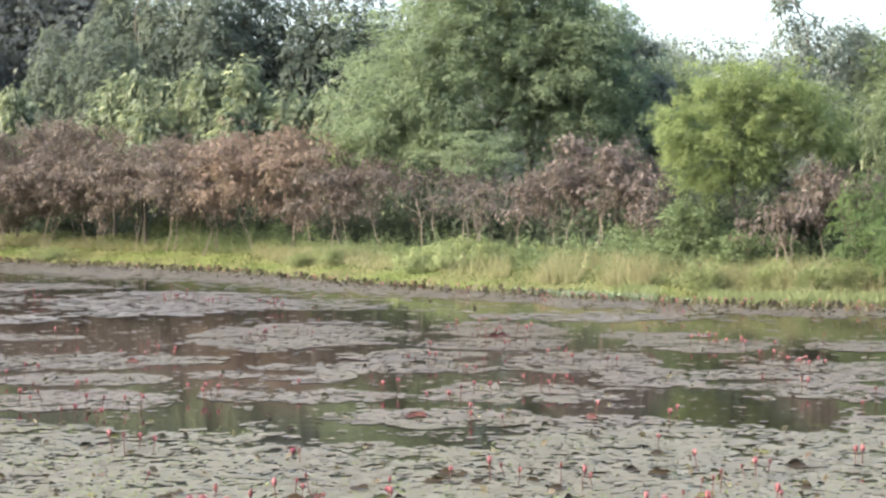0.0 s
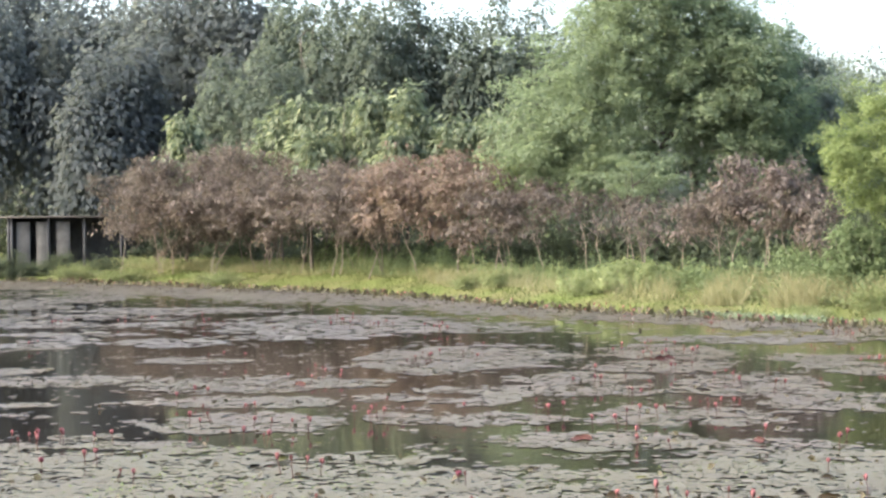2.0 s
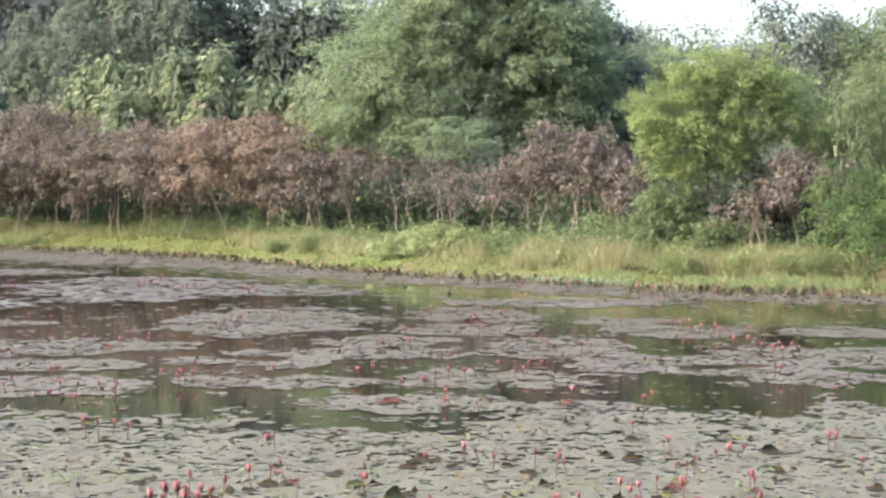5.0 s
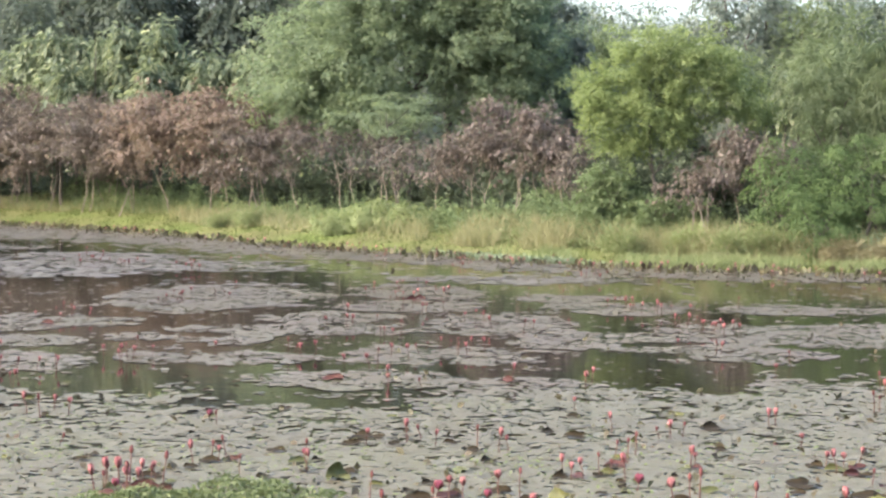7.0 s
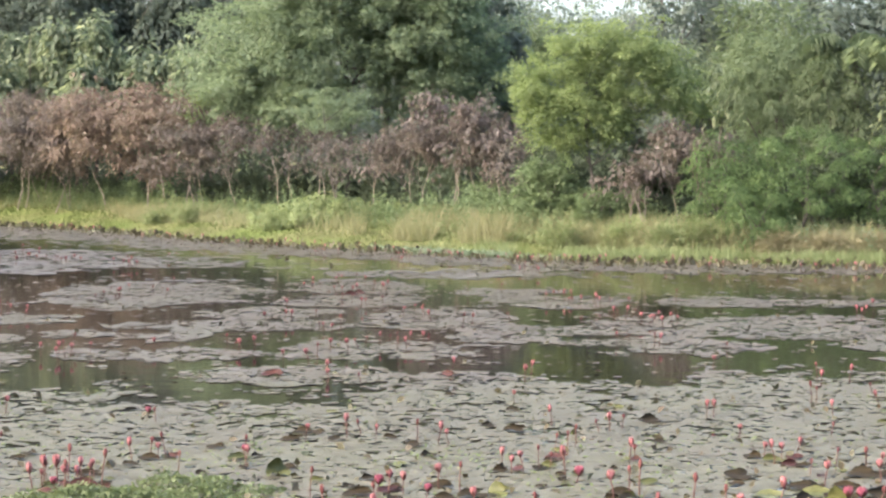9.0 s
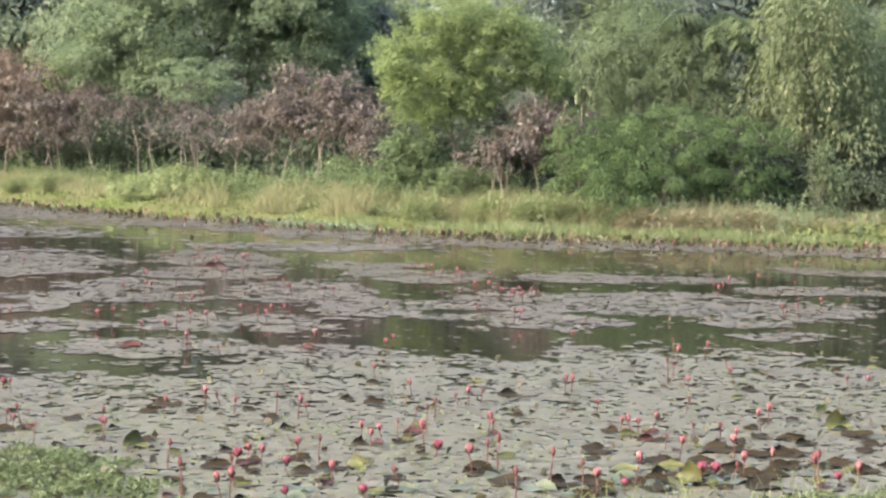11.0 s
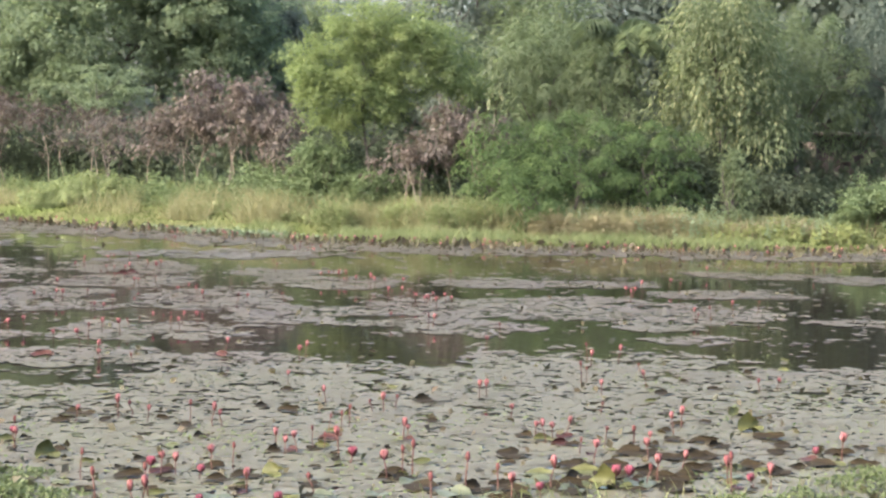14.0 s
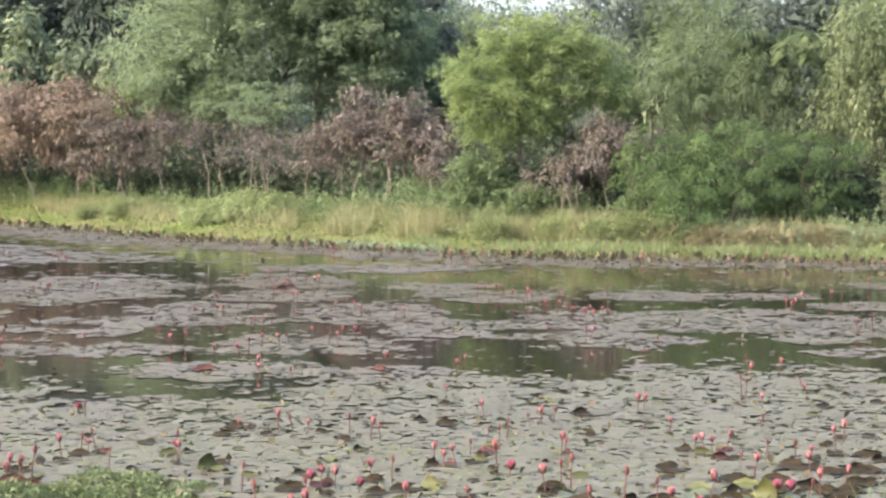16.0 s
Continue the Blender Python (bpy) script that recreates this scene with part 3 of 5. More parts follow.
KINDS = {
    "dark": (M_DARK, "tall tree with a dense dark green crown", dict(per=105, leaf=(0.3, 0.165), droop=0.4, clump_r=0.95, apart=True, tight=True, flat=0.8)),
    "shade": (M_HAZEBLUE, "tall forest tree with haze-toned blue-grey leaves", dict(per=62, leaf=(0.38, 0.23), droop=0.4, clump_r=1.6, tight=True, flat=0.9)),
    "pale": (M_HAZE, "distant tree with an open crown in a haze-pale tone", dict(per=75, leaf=(0.29, 0.15), droop=0.3, clump_r=1.15, tight=True, flat=0.7)),
    "open": (M_HAZE, "tall tree with an open leafy crown against the sky", dict(per=95, leaf=(0.22, 0.11), droop=0.5, clump_r=0.75, tight=True, flat=0.7)),
    "olive": (M_OLIVE, "leafy tree with mid-green foliage", dict(per=80, leaf=(0.3, 0.1), droop=0.4, clump_r=0.9)),
}
for i, (kind, bg, dep, top, hw, low) in enumerate(WOOD):
    mat, label, par = KINDS[kind]
    at = spot(bg, dep)
    h = top - at.z
    rng = np.random.default_rng(400 + i)
    rz = h * (1 - low) / 2
    lobes = [(0, 0, h - rz, hw * 0.8, hw * 0.8, rz)]
    for j in range(5):
        a = j * 1.256 + rng.random()
        lobes.append((math.cos(a) * hw * 0.5, math.sin(a) * hw * 0.5, h - rz + rng.uniform(-0.45, 0.3) * rz, hw * 0.55, hw * 0.55, rz * 0.5))
    n = int(max(80, 1.5 * hw * rz * (5.5 if kind != "open" else 4.6)))
    tree("forest_tree", at, label, "tree", lobes, mat, M_DARKBARK, 500 + i, clumps=min(n, 240) if kind == "shade" else min(n, 460) if kind != "dark" else min(n, 460) * 5 // 8, trunk_r=0.22, limbs=12, shell=0.55, ragged=0.4, core=500 if kind in ("dark", "shade") else 0, **par)

# the great feathery tree in the middle of the wood
at = spot(1.45, 85)
tree("great_tree", at, "great spreading tree with fine olive-green feathery foliage", "tree",
     [(-3.0, -0.5, 7.4, 3.8, 3.2, 4.3), (-1.2, 0, 10.6, 3.2, 3, 3.2), (2.4, 0, 8.2, 3.9, 3.2, 3.6), (4.4, 0.6, 6.6, 3.2, 3.0, 3.2), (-0.4, 0, 12.8, 2.6, 3, 2.2), (4.2, 0.3, 9.8, 2.6, 2.4, 2.0), (2.4, 0.2, 11.8, 2.3, 2.4, 1.7),
      (-5.0, -0.6, 5.4, 2.2, 2.2, 2.0), (-1.4, -2.0, 4.6, 2.6, 1.5, 1.2)],
     M_HAZEGREEN, M_DARKBARK, 31, clumps=2400, per=46, clump_r=0.85, leaf=(0.2, 0.08), droop=0.4, trunk_r=0.15, limbs=12, fork=0.6, shell=0.5, ragged=0.6, spray=1.5)
at = spot(0.94, 79)
tree("pale_shrub_tree", at, "small tree with pale grey-green spreading leaves", "tree",
     [(0.2, 0, 4.9, 1.4, 1.0, 0.3), (-1.3, 0, 4.4, 1.0, 0.9, 0.25), (1.2, 0.1, 4.2, 0.9, 0.8, 0.25), (-0.2, 0, 3.8, 1.2, 0.8, 0.2)], M_HAZEGREEN, M_DARKBARK, 33, clumps=15, per=110, clump_r=0.75, apart=True, leaf=(0.16, 0.06), droop=0.3, trunk_r=0.06, limbs=8, ragged=1.0, flat=0.15)
at = spot(-3.02, 84.5)
tree("yellow_green_shrub", at, "slender shrub with bright yellow-green leaves", "shrub",
     [(0, 0, 4.6, 0.3, 0.4, 0.5)], M_LIME, M_DARKBARK, 34, clumps=9, per=40, clump_r=0.35, leaf=(0.22, 0.09), droop=0.5, trunk_r=0.025, limbs=5)

# the lime-green tree standing by itself near the water
at = spot(8.94, 61)
tree("lime_tree", at, "round-crowned tree with lime-green feathery foliage and a slim stem", "tree",
     [(-1.5, 0, 5.2, 1.25, 1.3, 1.1), (-0.5, 0, 6.0, 1.3, 1.3, 1.05), (0.9, 0.1, 6.1, 1.3, 1.3, 1.0), (1.7, 0.3, 5.6, 1.0, 1.2, 1.0), (-1.6, -0.1, 4.0, 1.0, 1.1, 0.95), (-0.3, -0.2, 4.3, 1.3, 1.2, 1.0),
      (0.8, 0.1, 4.6, 1.2, 1.1, 0.8), (2.5, 0.5, 5.3, 1.0, 1.0, 0.5), (2.7, 0.5, 4.5, 1.1, 1.0, 0.45), (3.3, 0.7, 4.2, 0.8, 0.8, 0.4), (0.0, -0.1, 3.4, 0.9, 0.8, 0.6), (-2.3, 0, 4.6, 0.6, 0.8, 0.7), (-1.3, -0.1, 3.3, 0.9, 0.8, 0.5)],
     M_LIME, M_DARKBARK, 41, clumps=600, per=66, clump_r=0.44, leaf=(0.13, 0.046), droop=0.4, trunk_r=0.055, limbs=24, lean=0.08, fork=0.55, shell=0.38, ragged=0.7, spray=1.8)

# the thicket on the far side of it
THICKET = [
    ("thicket_tree", "tree wrapped in olive-green creepers", "tree", M_OLIVE, 14.15, 63, 7.3, 1.55, (0.12, 0.05), 85, 0.6),
    ("thicket_tree", "tree with drooping mid-green creepers", "tree", M_OLIVE, 15.8, 62, 6.46, 1.19, (0.12, 0.045), 85, 0.7),
    ("feathery_shrub", "dense dark green feathery shrub with layered boughs", "shrub", M_FEATHER, 12.6, 57.5, 4.0, 1.2, (0.11, 0.043), 80, 0.3),
    ("feathery_shrub", "dense dark green feathery shrub with layered boughs", "shrub", M_FEATHER, 14.8, 57, 4.1, 1.7, (0.11, 0.043), 80, 0.3),
    ("feathery_shrub", "dense dark green feathery shrub with layered boughs", "shrub", M_FEATHER, 17.2, 57.5, 3.9, 1.5, (0.11, 0.043), 80, 0.3),
    ("feathery_shrub", "low green feathery shrub beside the thicket", "shrub", M_FEATHER, 13.6, 55.8, 2.4, 1.1, (0.11, 0.043), 70, 0.3),
    ("thicket_tree", "tall tree with pale olive hanging leaves", "tree", M_BROAD, 19.3, 60, 8.2, 2.4, (0.165, 0.08), 85, 1.2),
    ("thicket_tree", "tall tree with rounded clumps of olive leaves", "tree", M_OLIVE, 21.62, 62, 8.01, 2.19, (0.12, 0.05), 95, 0.5),
    ("thicket_tree", "tall tree with rounded clumps of dark green leaves", "tree", M_DARK, 24.0, 62, 7.65, 2.01, (0.12, 0.05), 95, 0.5),
    ("leafy_shrub", "green leafy shrub by the bank", "shrub", M_GREEN, 23.63, 55, 2.12, 1.21, (0.13, 0.06), 60, 0.4),
    ("leafy_shrub", "green leafy shrub by the bank", "shrub", M_GREEN, 25.45, 54, 2.26, 1.27, (0.13, 0.06), 60, 0.4),
    ("leafy_shrub", "shade-toned dark leafy shrub", "shrub", M_UNDERSHADE, 21.04, 58.5, 2.21, 1.21, (0.19, 0.09), 44, 0.4),
    ("leafy_shrub", "shade-toned dark leafy shrub", "shrub", M_UNDERSHADE, 22.49, 60, 2.1, 0.9, (0.19, 0.09), 44, 0.4),
    ("leafy_shrub", "shade-toned dark leafy shrub", "shrub", M_UNDERSHADE, 20.0, 60, 3.43, 1.06, (0.19, 0.09), 44, 0.4),
    # Dark shrubs that stand for the shade in the gaps behind the boughs.
    ("leafy_shrub", "shade-toned dark shrub filling the thicket's gaps", "shrub", M_UNDERSHADE, 13.83, 59.5, 3.43, 1.23, (0.19, 0.09), 44, 0.3),
    ("leafy_shrub", "shade-toned dark shrub filling the thicket's gaps", "shrub", M_UNDERSHADE, 15.88, 59.5, 3.6, 1.58, (0.19, 0.09), 44, 0.3),
    ("leafy_shrub", "shade-toned dark shrub filling the thicket's gaps", "shrub", M_UNDERSHADE, 18.04, 59.8, 3.43, 1.41, (0.19, 0.09), 44, 0.3),
    # Added to keep the sun off the shed's side wall.
    ("leafy_shrub", "dark shrub added to shade the shed's wall", "shrub", M_UNDERSHADE, 21.33, 66, 4.26, 1.17, (0.19, 0.09), 44, 0.3),
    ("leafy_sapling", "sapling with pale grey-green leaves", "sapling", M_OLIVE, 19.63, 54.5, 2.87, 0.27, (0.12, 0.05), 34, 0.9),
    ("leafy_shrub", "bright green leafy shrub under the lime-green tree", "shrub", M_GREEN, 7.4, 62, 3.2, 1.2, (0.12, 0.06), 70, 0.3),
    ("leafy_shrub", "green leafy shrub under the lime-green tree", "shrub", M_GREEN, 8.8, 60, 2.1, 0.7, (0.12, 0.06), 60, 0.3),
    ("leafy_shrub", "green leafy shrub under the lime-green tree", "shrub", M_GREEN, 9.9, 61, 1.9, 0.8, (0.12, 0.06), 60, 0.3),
    ("leafy_shrub", "shade-toned dark shrub behind the lime-green tree", "shrub", M_UNDERSHADE, 8.4, 64, 3.4, 1.6, (0.19, 0.09), 44, 0.3),
    ("leafy_shrub", "shade-toned dark shrub behind the lime-green tree", "shrub", M_UNDERSHADE, 10.9, 63, 3.6, 1.5, (0.19, 0.09), 44, 0.3),
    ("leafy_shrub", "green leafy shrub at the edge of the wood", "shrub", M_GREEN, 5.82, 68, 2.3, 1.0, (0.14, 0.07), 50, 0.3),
    ("leafy_shrub", "shade-toned dark shrub under the dry trees", "shrub", M_UNDERSHADE, 2.97, 80, 2.43, 1.65, (0.19, 0.09), 44, 0.3),
    ("leafy_shrub", "shade-toned dark shrub under the dry trees", "shrub", M_UNDERSHADE, 0.61, 86, 2.52, 2.03, (0.19, 0.09), 44, 0.3),
    ("leafy_shrub", "shade-toned dark shrub under the dry trees", "shrub", M_UNDERSHADE, -2.09, 90, 2.5, 2.12, (0.19, 0.09), 44, 0.3),
    ("leafy_shrub", "shade-toned dark shrub under the dry trees", "shrub", M_UNDERSHADE, -4.78, 95, 2.48, 2.52, (0.19, 0.09), 44, 0.3),
    ("leafy_shrub", "shade-toned dark shrub under the dry trees", "shrub", M_UNDERSHADE, -7.61, 102, 2.45, 2.7, (0.19, 0.09), 44, 0.3),
    ("leafy_shrub", "shade-toned dark shrub under the dry trees", "shrub", M_UNDERSHADE, -10.58, 110, 2.58, 2.92, (0.19, 0.09), 44, 0.3),
    ("leafy_shrub", "shade-toned dark shrub under the dry trees", "shrub", M_UNDERSHADE, -13.16, 116, 2.56, 3.07, (0.19, 0.09), 44, 0.3),
]
for i, (name, label, cat, mat, bg, dep, top, hw, leafsize, per, dr) in enumerate(THICKET):
    at = spot(bg, dep)
    h = top - at.z
    rng = np.random.default_rng(600 + i)
    feathery, tall = name == "feathery_shrub", h > 5.5
    lift = 0.19 if "rounded" in label else 0.13 if tall else 0.0
    lobes = [(0, 0, h * (0.52 + lift * 0.8), hw * 0.72, hw * 0.65, h * (0.42 - lift * 0.7))]
    for j in range(9):
        a = j * 0.7 + rng.random()
        lobes.append((math.cos(a) * hw * 0.62, math.sin(a) * hw * 0.45, h * rng.uniform(0.2 + lift * 1.3, 0.85), hw * rng.uniform(0.28, 0.5), hw * 0.4, h * rng.uniform(0.1, 0.2)))
    if feathery:
        shape = dict(clumps=int(10 + 3.6 * hw * h), per=240, clump_r=0.56, flat=0.42, apart=True, tight=True)
    elif tall:
        shape = dict(clumps=int(22 + (2.5 if "rounded" in label else 3.6) * hw * h), per=230 if dr < 0.75 else 150, clump_r=0.6 if dr < 0.75 else 0.5, flat=1.1 if dr > 0.75 else 0.75, apart=True, tight=dr < 1)
    else:
        shape = dict(clumps=int((50 + 20 * hw * h) * (0.65 if mat == M_UNDERSHADE else 1)), per=per, clump_r=0.5, flat=0.45, ragged=0.7)
    tree(name, at, label, cat, lobes, mat, M_DARKBARK, 700 + i, leaf=leafsize, droop=dr, trunk_r=0.07 if h < 5 else 0.13,
         stems=2 if h < 6 else 1, limbs=8, shell=0.5, spray=0.0 if leafsize[1] > 0.065 or feathery or tall else 1.6, **shape)

palm(spot(16.11, 62.6), "palm with arching feathery fronds above the thicket", 6.77 - 0.6, 20, 2.4, 51, M_OLIVE, 0.7)
palm(spot(-16.35, 122.5), "palm with drooping fronds in the dark wood", 15.89 - 1.4, 16, 2.4, 52, M_HAZEBLUE, 1.4)

# the far wood, closing the view
rng = np.random.default_rng(77)
n = 30000
ax_ = rng.uniform(-1, 1, n)
wx, wy = ax_ * 130, 150 + rng.uniform(0, 12, n) + 8 * np.sin(ax_ * 7)
crest = 11.5 + 2.5 * np.sin(wx * 0.13) + 1.6 * np.sin(wx * 0.37 + 1) + 1.2 * np.sin(wx * 0.9)
wz = 1.0 + crest * rng.random(n) ** 0.8
far_base = np.stack([wx, wy, wz], 1)
far_axis = unit(rng.normal(size=(n, 3)) + np.array([0, -0.4, -0.3]))
far_wood = new("far_wood", mesh_from("far_wood", *leaves(far_base, far_axis, np.cross(far_axis, rng.normal(size=(n, 3))), rng.uniform(0.8, 1.5, n), rng.uniform(0.5, 0.9, n)), M_HAZE))
tagged(far_wood, "distant wood in a haze-pale tone closing the view", "woods", kind="stuff")


# ---- grass and weeds of the far bank ----
def blades(x, y, z, tall, wide, lean, rng):
    n = len(x)
    a = rng.uniform(0, 2 * np.pi, n)
    root = np.stack([x, y, z - 0.03], 1)
    side = np.stack([np.cos(a), np.sin(a), np.zeros(n)], 1) * (wide / 2)[:, None]
    tip = root + np.stack([rng.normal(size=n) * lean, rng.normal(size=n) * lean, np.ones(n)], 1) * tall[:, None]
    kink = root + (tip - root) * 0.55 + np.stack([np.zeros(n), np.zeros(n), 0.12 * tall], 1)
    v = np.stack([root - side, root + side, kink + side * 0.7, kink - side * 0.7, tip], 1).reshape(-1, 3)
    k = np.arange(n)[:, None] * 5
    return v, np.concatenate([k + [0, 1, 2], k + [0, 2, 3], k + [3, 2, 4]])


def bank_points(rng, n, inland, reach, lo=-40.0, hi=27.0):
    """Tufted places on the far bank between two distances from the water."""
    x = rng.uniform(lo, hi, n) + rng.normal(size=n) * 1.3
    s = np.interp(x, [-30, 5, 12], [0.62, 0.62, 0.97])
    y = shore(x) + (inland + rng.random(n) * (reach - inland)) / s
    return x, y


def grass(name, label, n, inland, reach, tall, wide, lean, mat, seed, lo=-45.0, hi=28.0, tuft=7, gather=0.12, bare=-0.25):
    rng = np.random.default_rng(seed)
    x, y = bank_points(rng, n // tuft, inland, reach, lo, hi)
    keep = np.array([noise.noise((a * 0.5, b * 0.3, seed)) for a, b in zip(x, y)]) > bare
    x, y = x[keep], y[keep]
    big = rng.uniform(0.6, 1.25, len(x))
    x, y, big = np.repeat(x, tuft), np.repeat(y, tuft), np.repeat(big, tuft)
    m = len(x)
    x, y = x + rng.normal(size=m) * gather, y + rng.normal(size=m) * gather
    z = np.maximum(height(x, y), 0)
    ob = new(name, mesh_from(name, *blades(x, y, z, rng.uniform(*tall, m) * big, rng.uniform(*wide, m), lean, rng), mat))
    return tagged(ob, label, "grass", kind="stuff")


grass("short_grass", "short bright green grass along the water", 54000, -0.3, 7.5, (0.06, 0.15), (0.025, 0.045), 0.8, M_GRASS, 81, -40.0, 27.0, bare=-0.9, gather=0.6)
grass("meadow_grass", "knee-high mixed green grass on the bank", 32000, 4.2, 9.5, (0.15, 0.5), (0.02, 0.04), 0.55, M_TALL, 82)
grass("tall_grass", "tall golden-green seeding grass at the foot of the trees", 34000, 2.4, 6.0, (0.25, 0.85), (0.02, 0.035), 0.45, M_GOLD, 83, 3.0, 16.0)
grass("tall_grass", "tangled golden-green grass before the dry trees", 9000, 4.2, 7.0, (0.2, 0.55), (0.025, 0.045), 0.6, M_GOLD, 92, -28.0, -15.0, 14, 0.25)
grass("tall_grass", "tangled golden-green grass before the dry trees", 4000, 3.0, 5.5, (0.2, 0.6), (0.025, 0.045), 0.6, M_GOLD, 93, -7.5, -2.5, 14, 0.25)
grass("reed_grass", "fresh green reeds at the water's edge", 12000, 0.0, 1.8, (0.12, 0.38), (0.02, 0.035), 0.45, M_TALL, 84, 6.5, 18.0)
grass("dry_grass", "dry straw-coloured grass tussocks", 7000, 2.2, 4.0, (0.3, 0.65), (0.03, 0.05), 0.5, M_STRAW, 85, 13.0, 20.0, 16, 0.2)


def weed_band(name, label, n, inland, reach, tall, leaf, mat, seed, lo, hi, lump=0.5):
    """Low leafy growth in uneven lumps."""
    rng = np.random.default_rng(seed)
    x, y = bank_points(rng, n, inland, reach, lo, hi)
    top = np.array([noise.noise((a * lump, b * lump * 0.6, seed)) + 0.4 * noise.noise((a * lump * 3.1, b * lump * 2, seed)) for a, b in zip(x, y)])
    top = np.clip(0.35 + top, 0.0, 1.2) * tall
    z = np.maximum(height(x, y), 0) + top * rng.random(n) ** 0.6
    keep = top > 0.08 * tall
    base = np.stack([x, y, z], 1)[keep]
    m = len(base)
    axis = unit(rng.normal(size=(m, 3)) + np.array([0, -0.2, 0.35]))
    nor = np.cross(axis, rng.normal(size=(m, 3))) + np.array([0, 0, 0.4])
    ob = new(name, mesh_from(name, *leaves(base, axis, nor, rng.uniform(*leaf, m), rng.uniform(*leaf, m) * 0.4), mat))
    return tagged(ob, label, "undergrowth", kind="stuff")


weed_band("bank_weeds", "low tangled green weeds in front of the trees", 36000, 5.0, 9.5, 0.75, (0.12, 0.25), M_TALL, 86, -45.0, 16.0)
weed_band("bank_weeds", "tangled yellow-green weeds above the water", 22000, 2.6, 6.0, 0.7, (0.1, 0.2), M_TALL, 87, 5.0, 27.0, 0.8)
weed_band("leafy_weeds", "broad-leaved green weeds at the foot of the dry trees", 9000, 6.0, 9.0, 1.7, (0.12, 0.3), M_GREEN, 89, -15.0, -7.0, 0.9)
weed_band("leafy_weeds", "broad-leaved green weeds at the edge of the wood", 9000, 4.5, 7.5, 1.5, (0.12, 0.26), M_GREEN, 90, 2.5, 11.0, 0.9)
weed_band("undergrowth", "shade-toned dark undergrowth beneath the trees", 42000, 10.0, 24.0, 4.6, (0.3, 0.6), M_UNDERSHADE, 88, -48.0, 34.0, 0.25)


def weed_stalks(name, label, n, inland, reach, tall, mat, seed, lo, hi, leaf=(0.1, 0.2)):
    """Upright weeds: thin stems with leaves all the way up, in groups."""
    rng = np.random.default_rng(seed)
    x, y = bank_points(rng, n // 5, inland, reach, lo, hi)
    x, y = np.repeat(x, 5) + rng.normal(size=n // 5 * 5) * 0.3, np.repeat(y, 5) + rng.normal(size=n // 5 * 5) * 0.3
    m = len(x)
    h = rng.uniform(*tall, m) * np.repeat(rng.uniform(0.6, 1.15, n // 5), 5)
    foot = np.stack([x, y, np.maximum(height(x, y), 0)], 1)
    way = unit(np.stack([rng.normal(size=m) * 0.1, rng.normal(size=m) * 0.1, np.ones(m)], 1))
    stem = blades(x, y, foot[:, 2], h, np.full(m, 0.016), 0.08, rng)
    k = 14
    up = np.repeat(np.linspace(0.25, 1.0, k)[None], m, 0)
    base = (foot[:, None] + way[:, None] * (up * h[:, None])[:, :, None]).reshape(-1, 3)
    axis = unit(rng.normal(size=(m * k, 3)) * np.array([1, 1, 0.3]) + np.array([0, 0, 0.25]))
    size = rng.uniform(*leaf, m * k) * (1.15 - 0.6 * up).ravel()
    green = leaves(base, axis, np.cross(axis, rng.normal(size=(m * k, 3))) + np.array([0, 0, 0.7]), size, size * 0.5, 0.25)
    ob = new(name, mesh_from(name, *joined([stem, green]), mat))
    return tagged(ob, label, "undergrowth", kind="stuff")


weed_stalks("leafy_stalks", "upright leafy green weeds before the shade of the dry trees", 330, 5.0, 7.5, (0.6, 1.6), M_GREEN, 94, -15.0, -8.0)
weed_stalks("leafy_stalks", "sparse leafy weeds at the foot of the dry trees", 220, 4.5, 7.0, (0.4, 0.9), M_GREEN, 95, -18.0, 2.0)
weed_stalks("leafy_stalks", "tall leafy weeds at the edge of the wood", 420, 3.5, 7.5, (0.5, 1.5), M_GREEN, 96, -2.0, 12.5)
weed_stalks("leafy_stalks", "pale grey-green stalks above the grass", 90, 1.6, 3.6, (0.7, 1.3), M_HAZEGREEN, 97, 15.5, 21.0)


rng = np.random.default_rng(98)
n = 1500
x = 4.6 + rng.normal(size=n) * 1.0
y = shore(x) - 0.1 + rng.normal(size=n) * 0.45
base = np.stack([x, y, np.maximum(height(x, y), 0) + 0.02 + 0.12 * rng.random(n)], 1)
axis = unit(rng.normal(size=(n, 3)) * np.array([1, 1, 0.4]) + np.array([0, 0, 0.3]))
creeper = new("shore_creeper", mesh_from("shore_creeper", *leaves(base, axis, rng.normal(size=(n, 3)) * 0.4 + np.array([0, 0, 1.0]), rng.uniform(0.06, 0.13, n), rng.uniform(0.05, 0.1, n)), M_PALELEAF))
tagged(creeper, "pale green round-leaved creeper spreading over the far water's edge", "water plants", kind="stuff")

# a dead tree with arching bare branches between the dry trees and the lime-green tree
snag = thing("dead_tree", spot(5.95, 67), "small dead tree with thin grey arching bare branches", "tree")
bole = part("trunk", mesh_from("trunk", *tube([(0, 0, -0.1), (0.05, 0, 0.9), (-0.05, 0, 1.8), (0.1, 0, 2.5)], [0.026, 0.022, 0.018, 0.012], 7), M_BARK), snag)
for reach, rise in ((0.9, 0.55), (1.3, 0.3), (-0.8, 0.5), (-0.35, 0.8), (0.45, 0.75)):
    s = np.linspace(0, 1, 8)
    p = np.stack([0.1 + reach * s, 0.15 * np.sin(3 * s), 2.4 + rise * np.sin(s * 2.4) - 0.25 * s ** 2], 1)
    part("limb", mesh_from("limb", *tube(p, np.linspace(0.012, 0.004, 8), 5), M_BARK), bole)


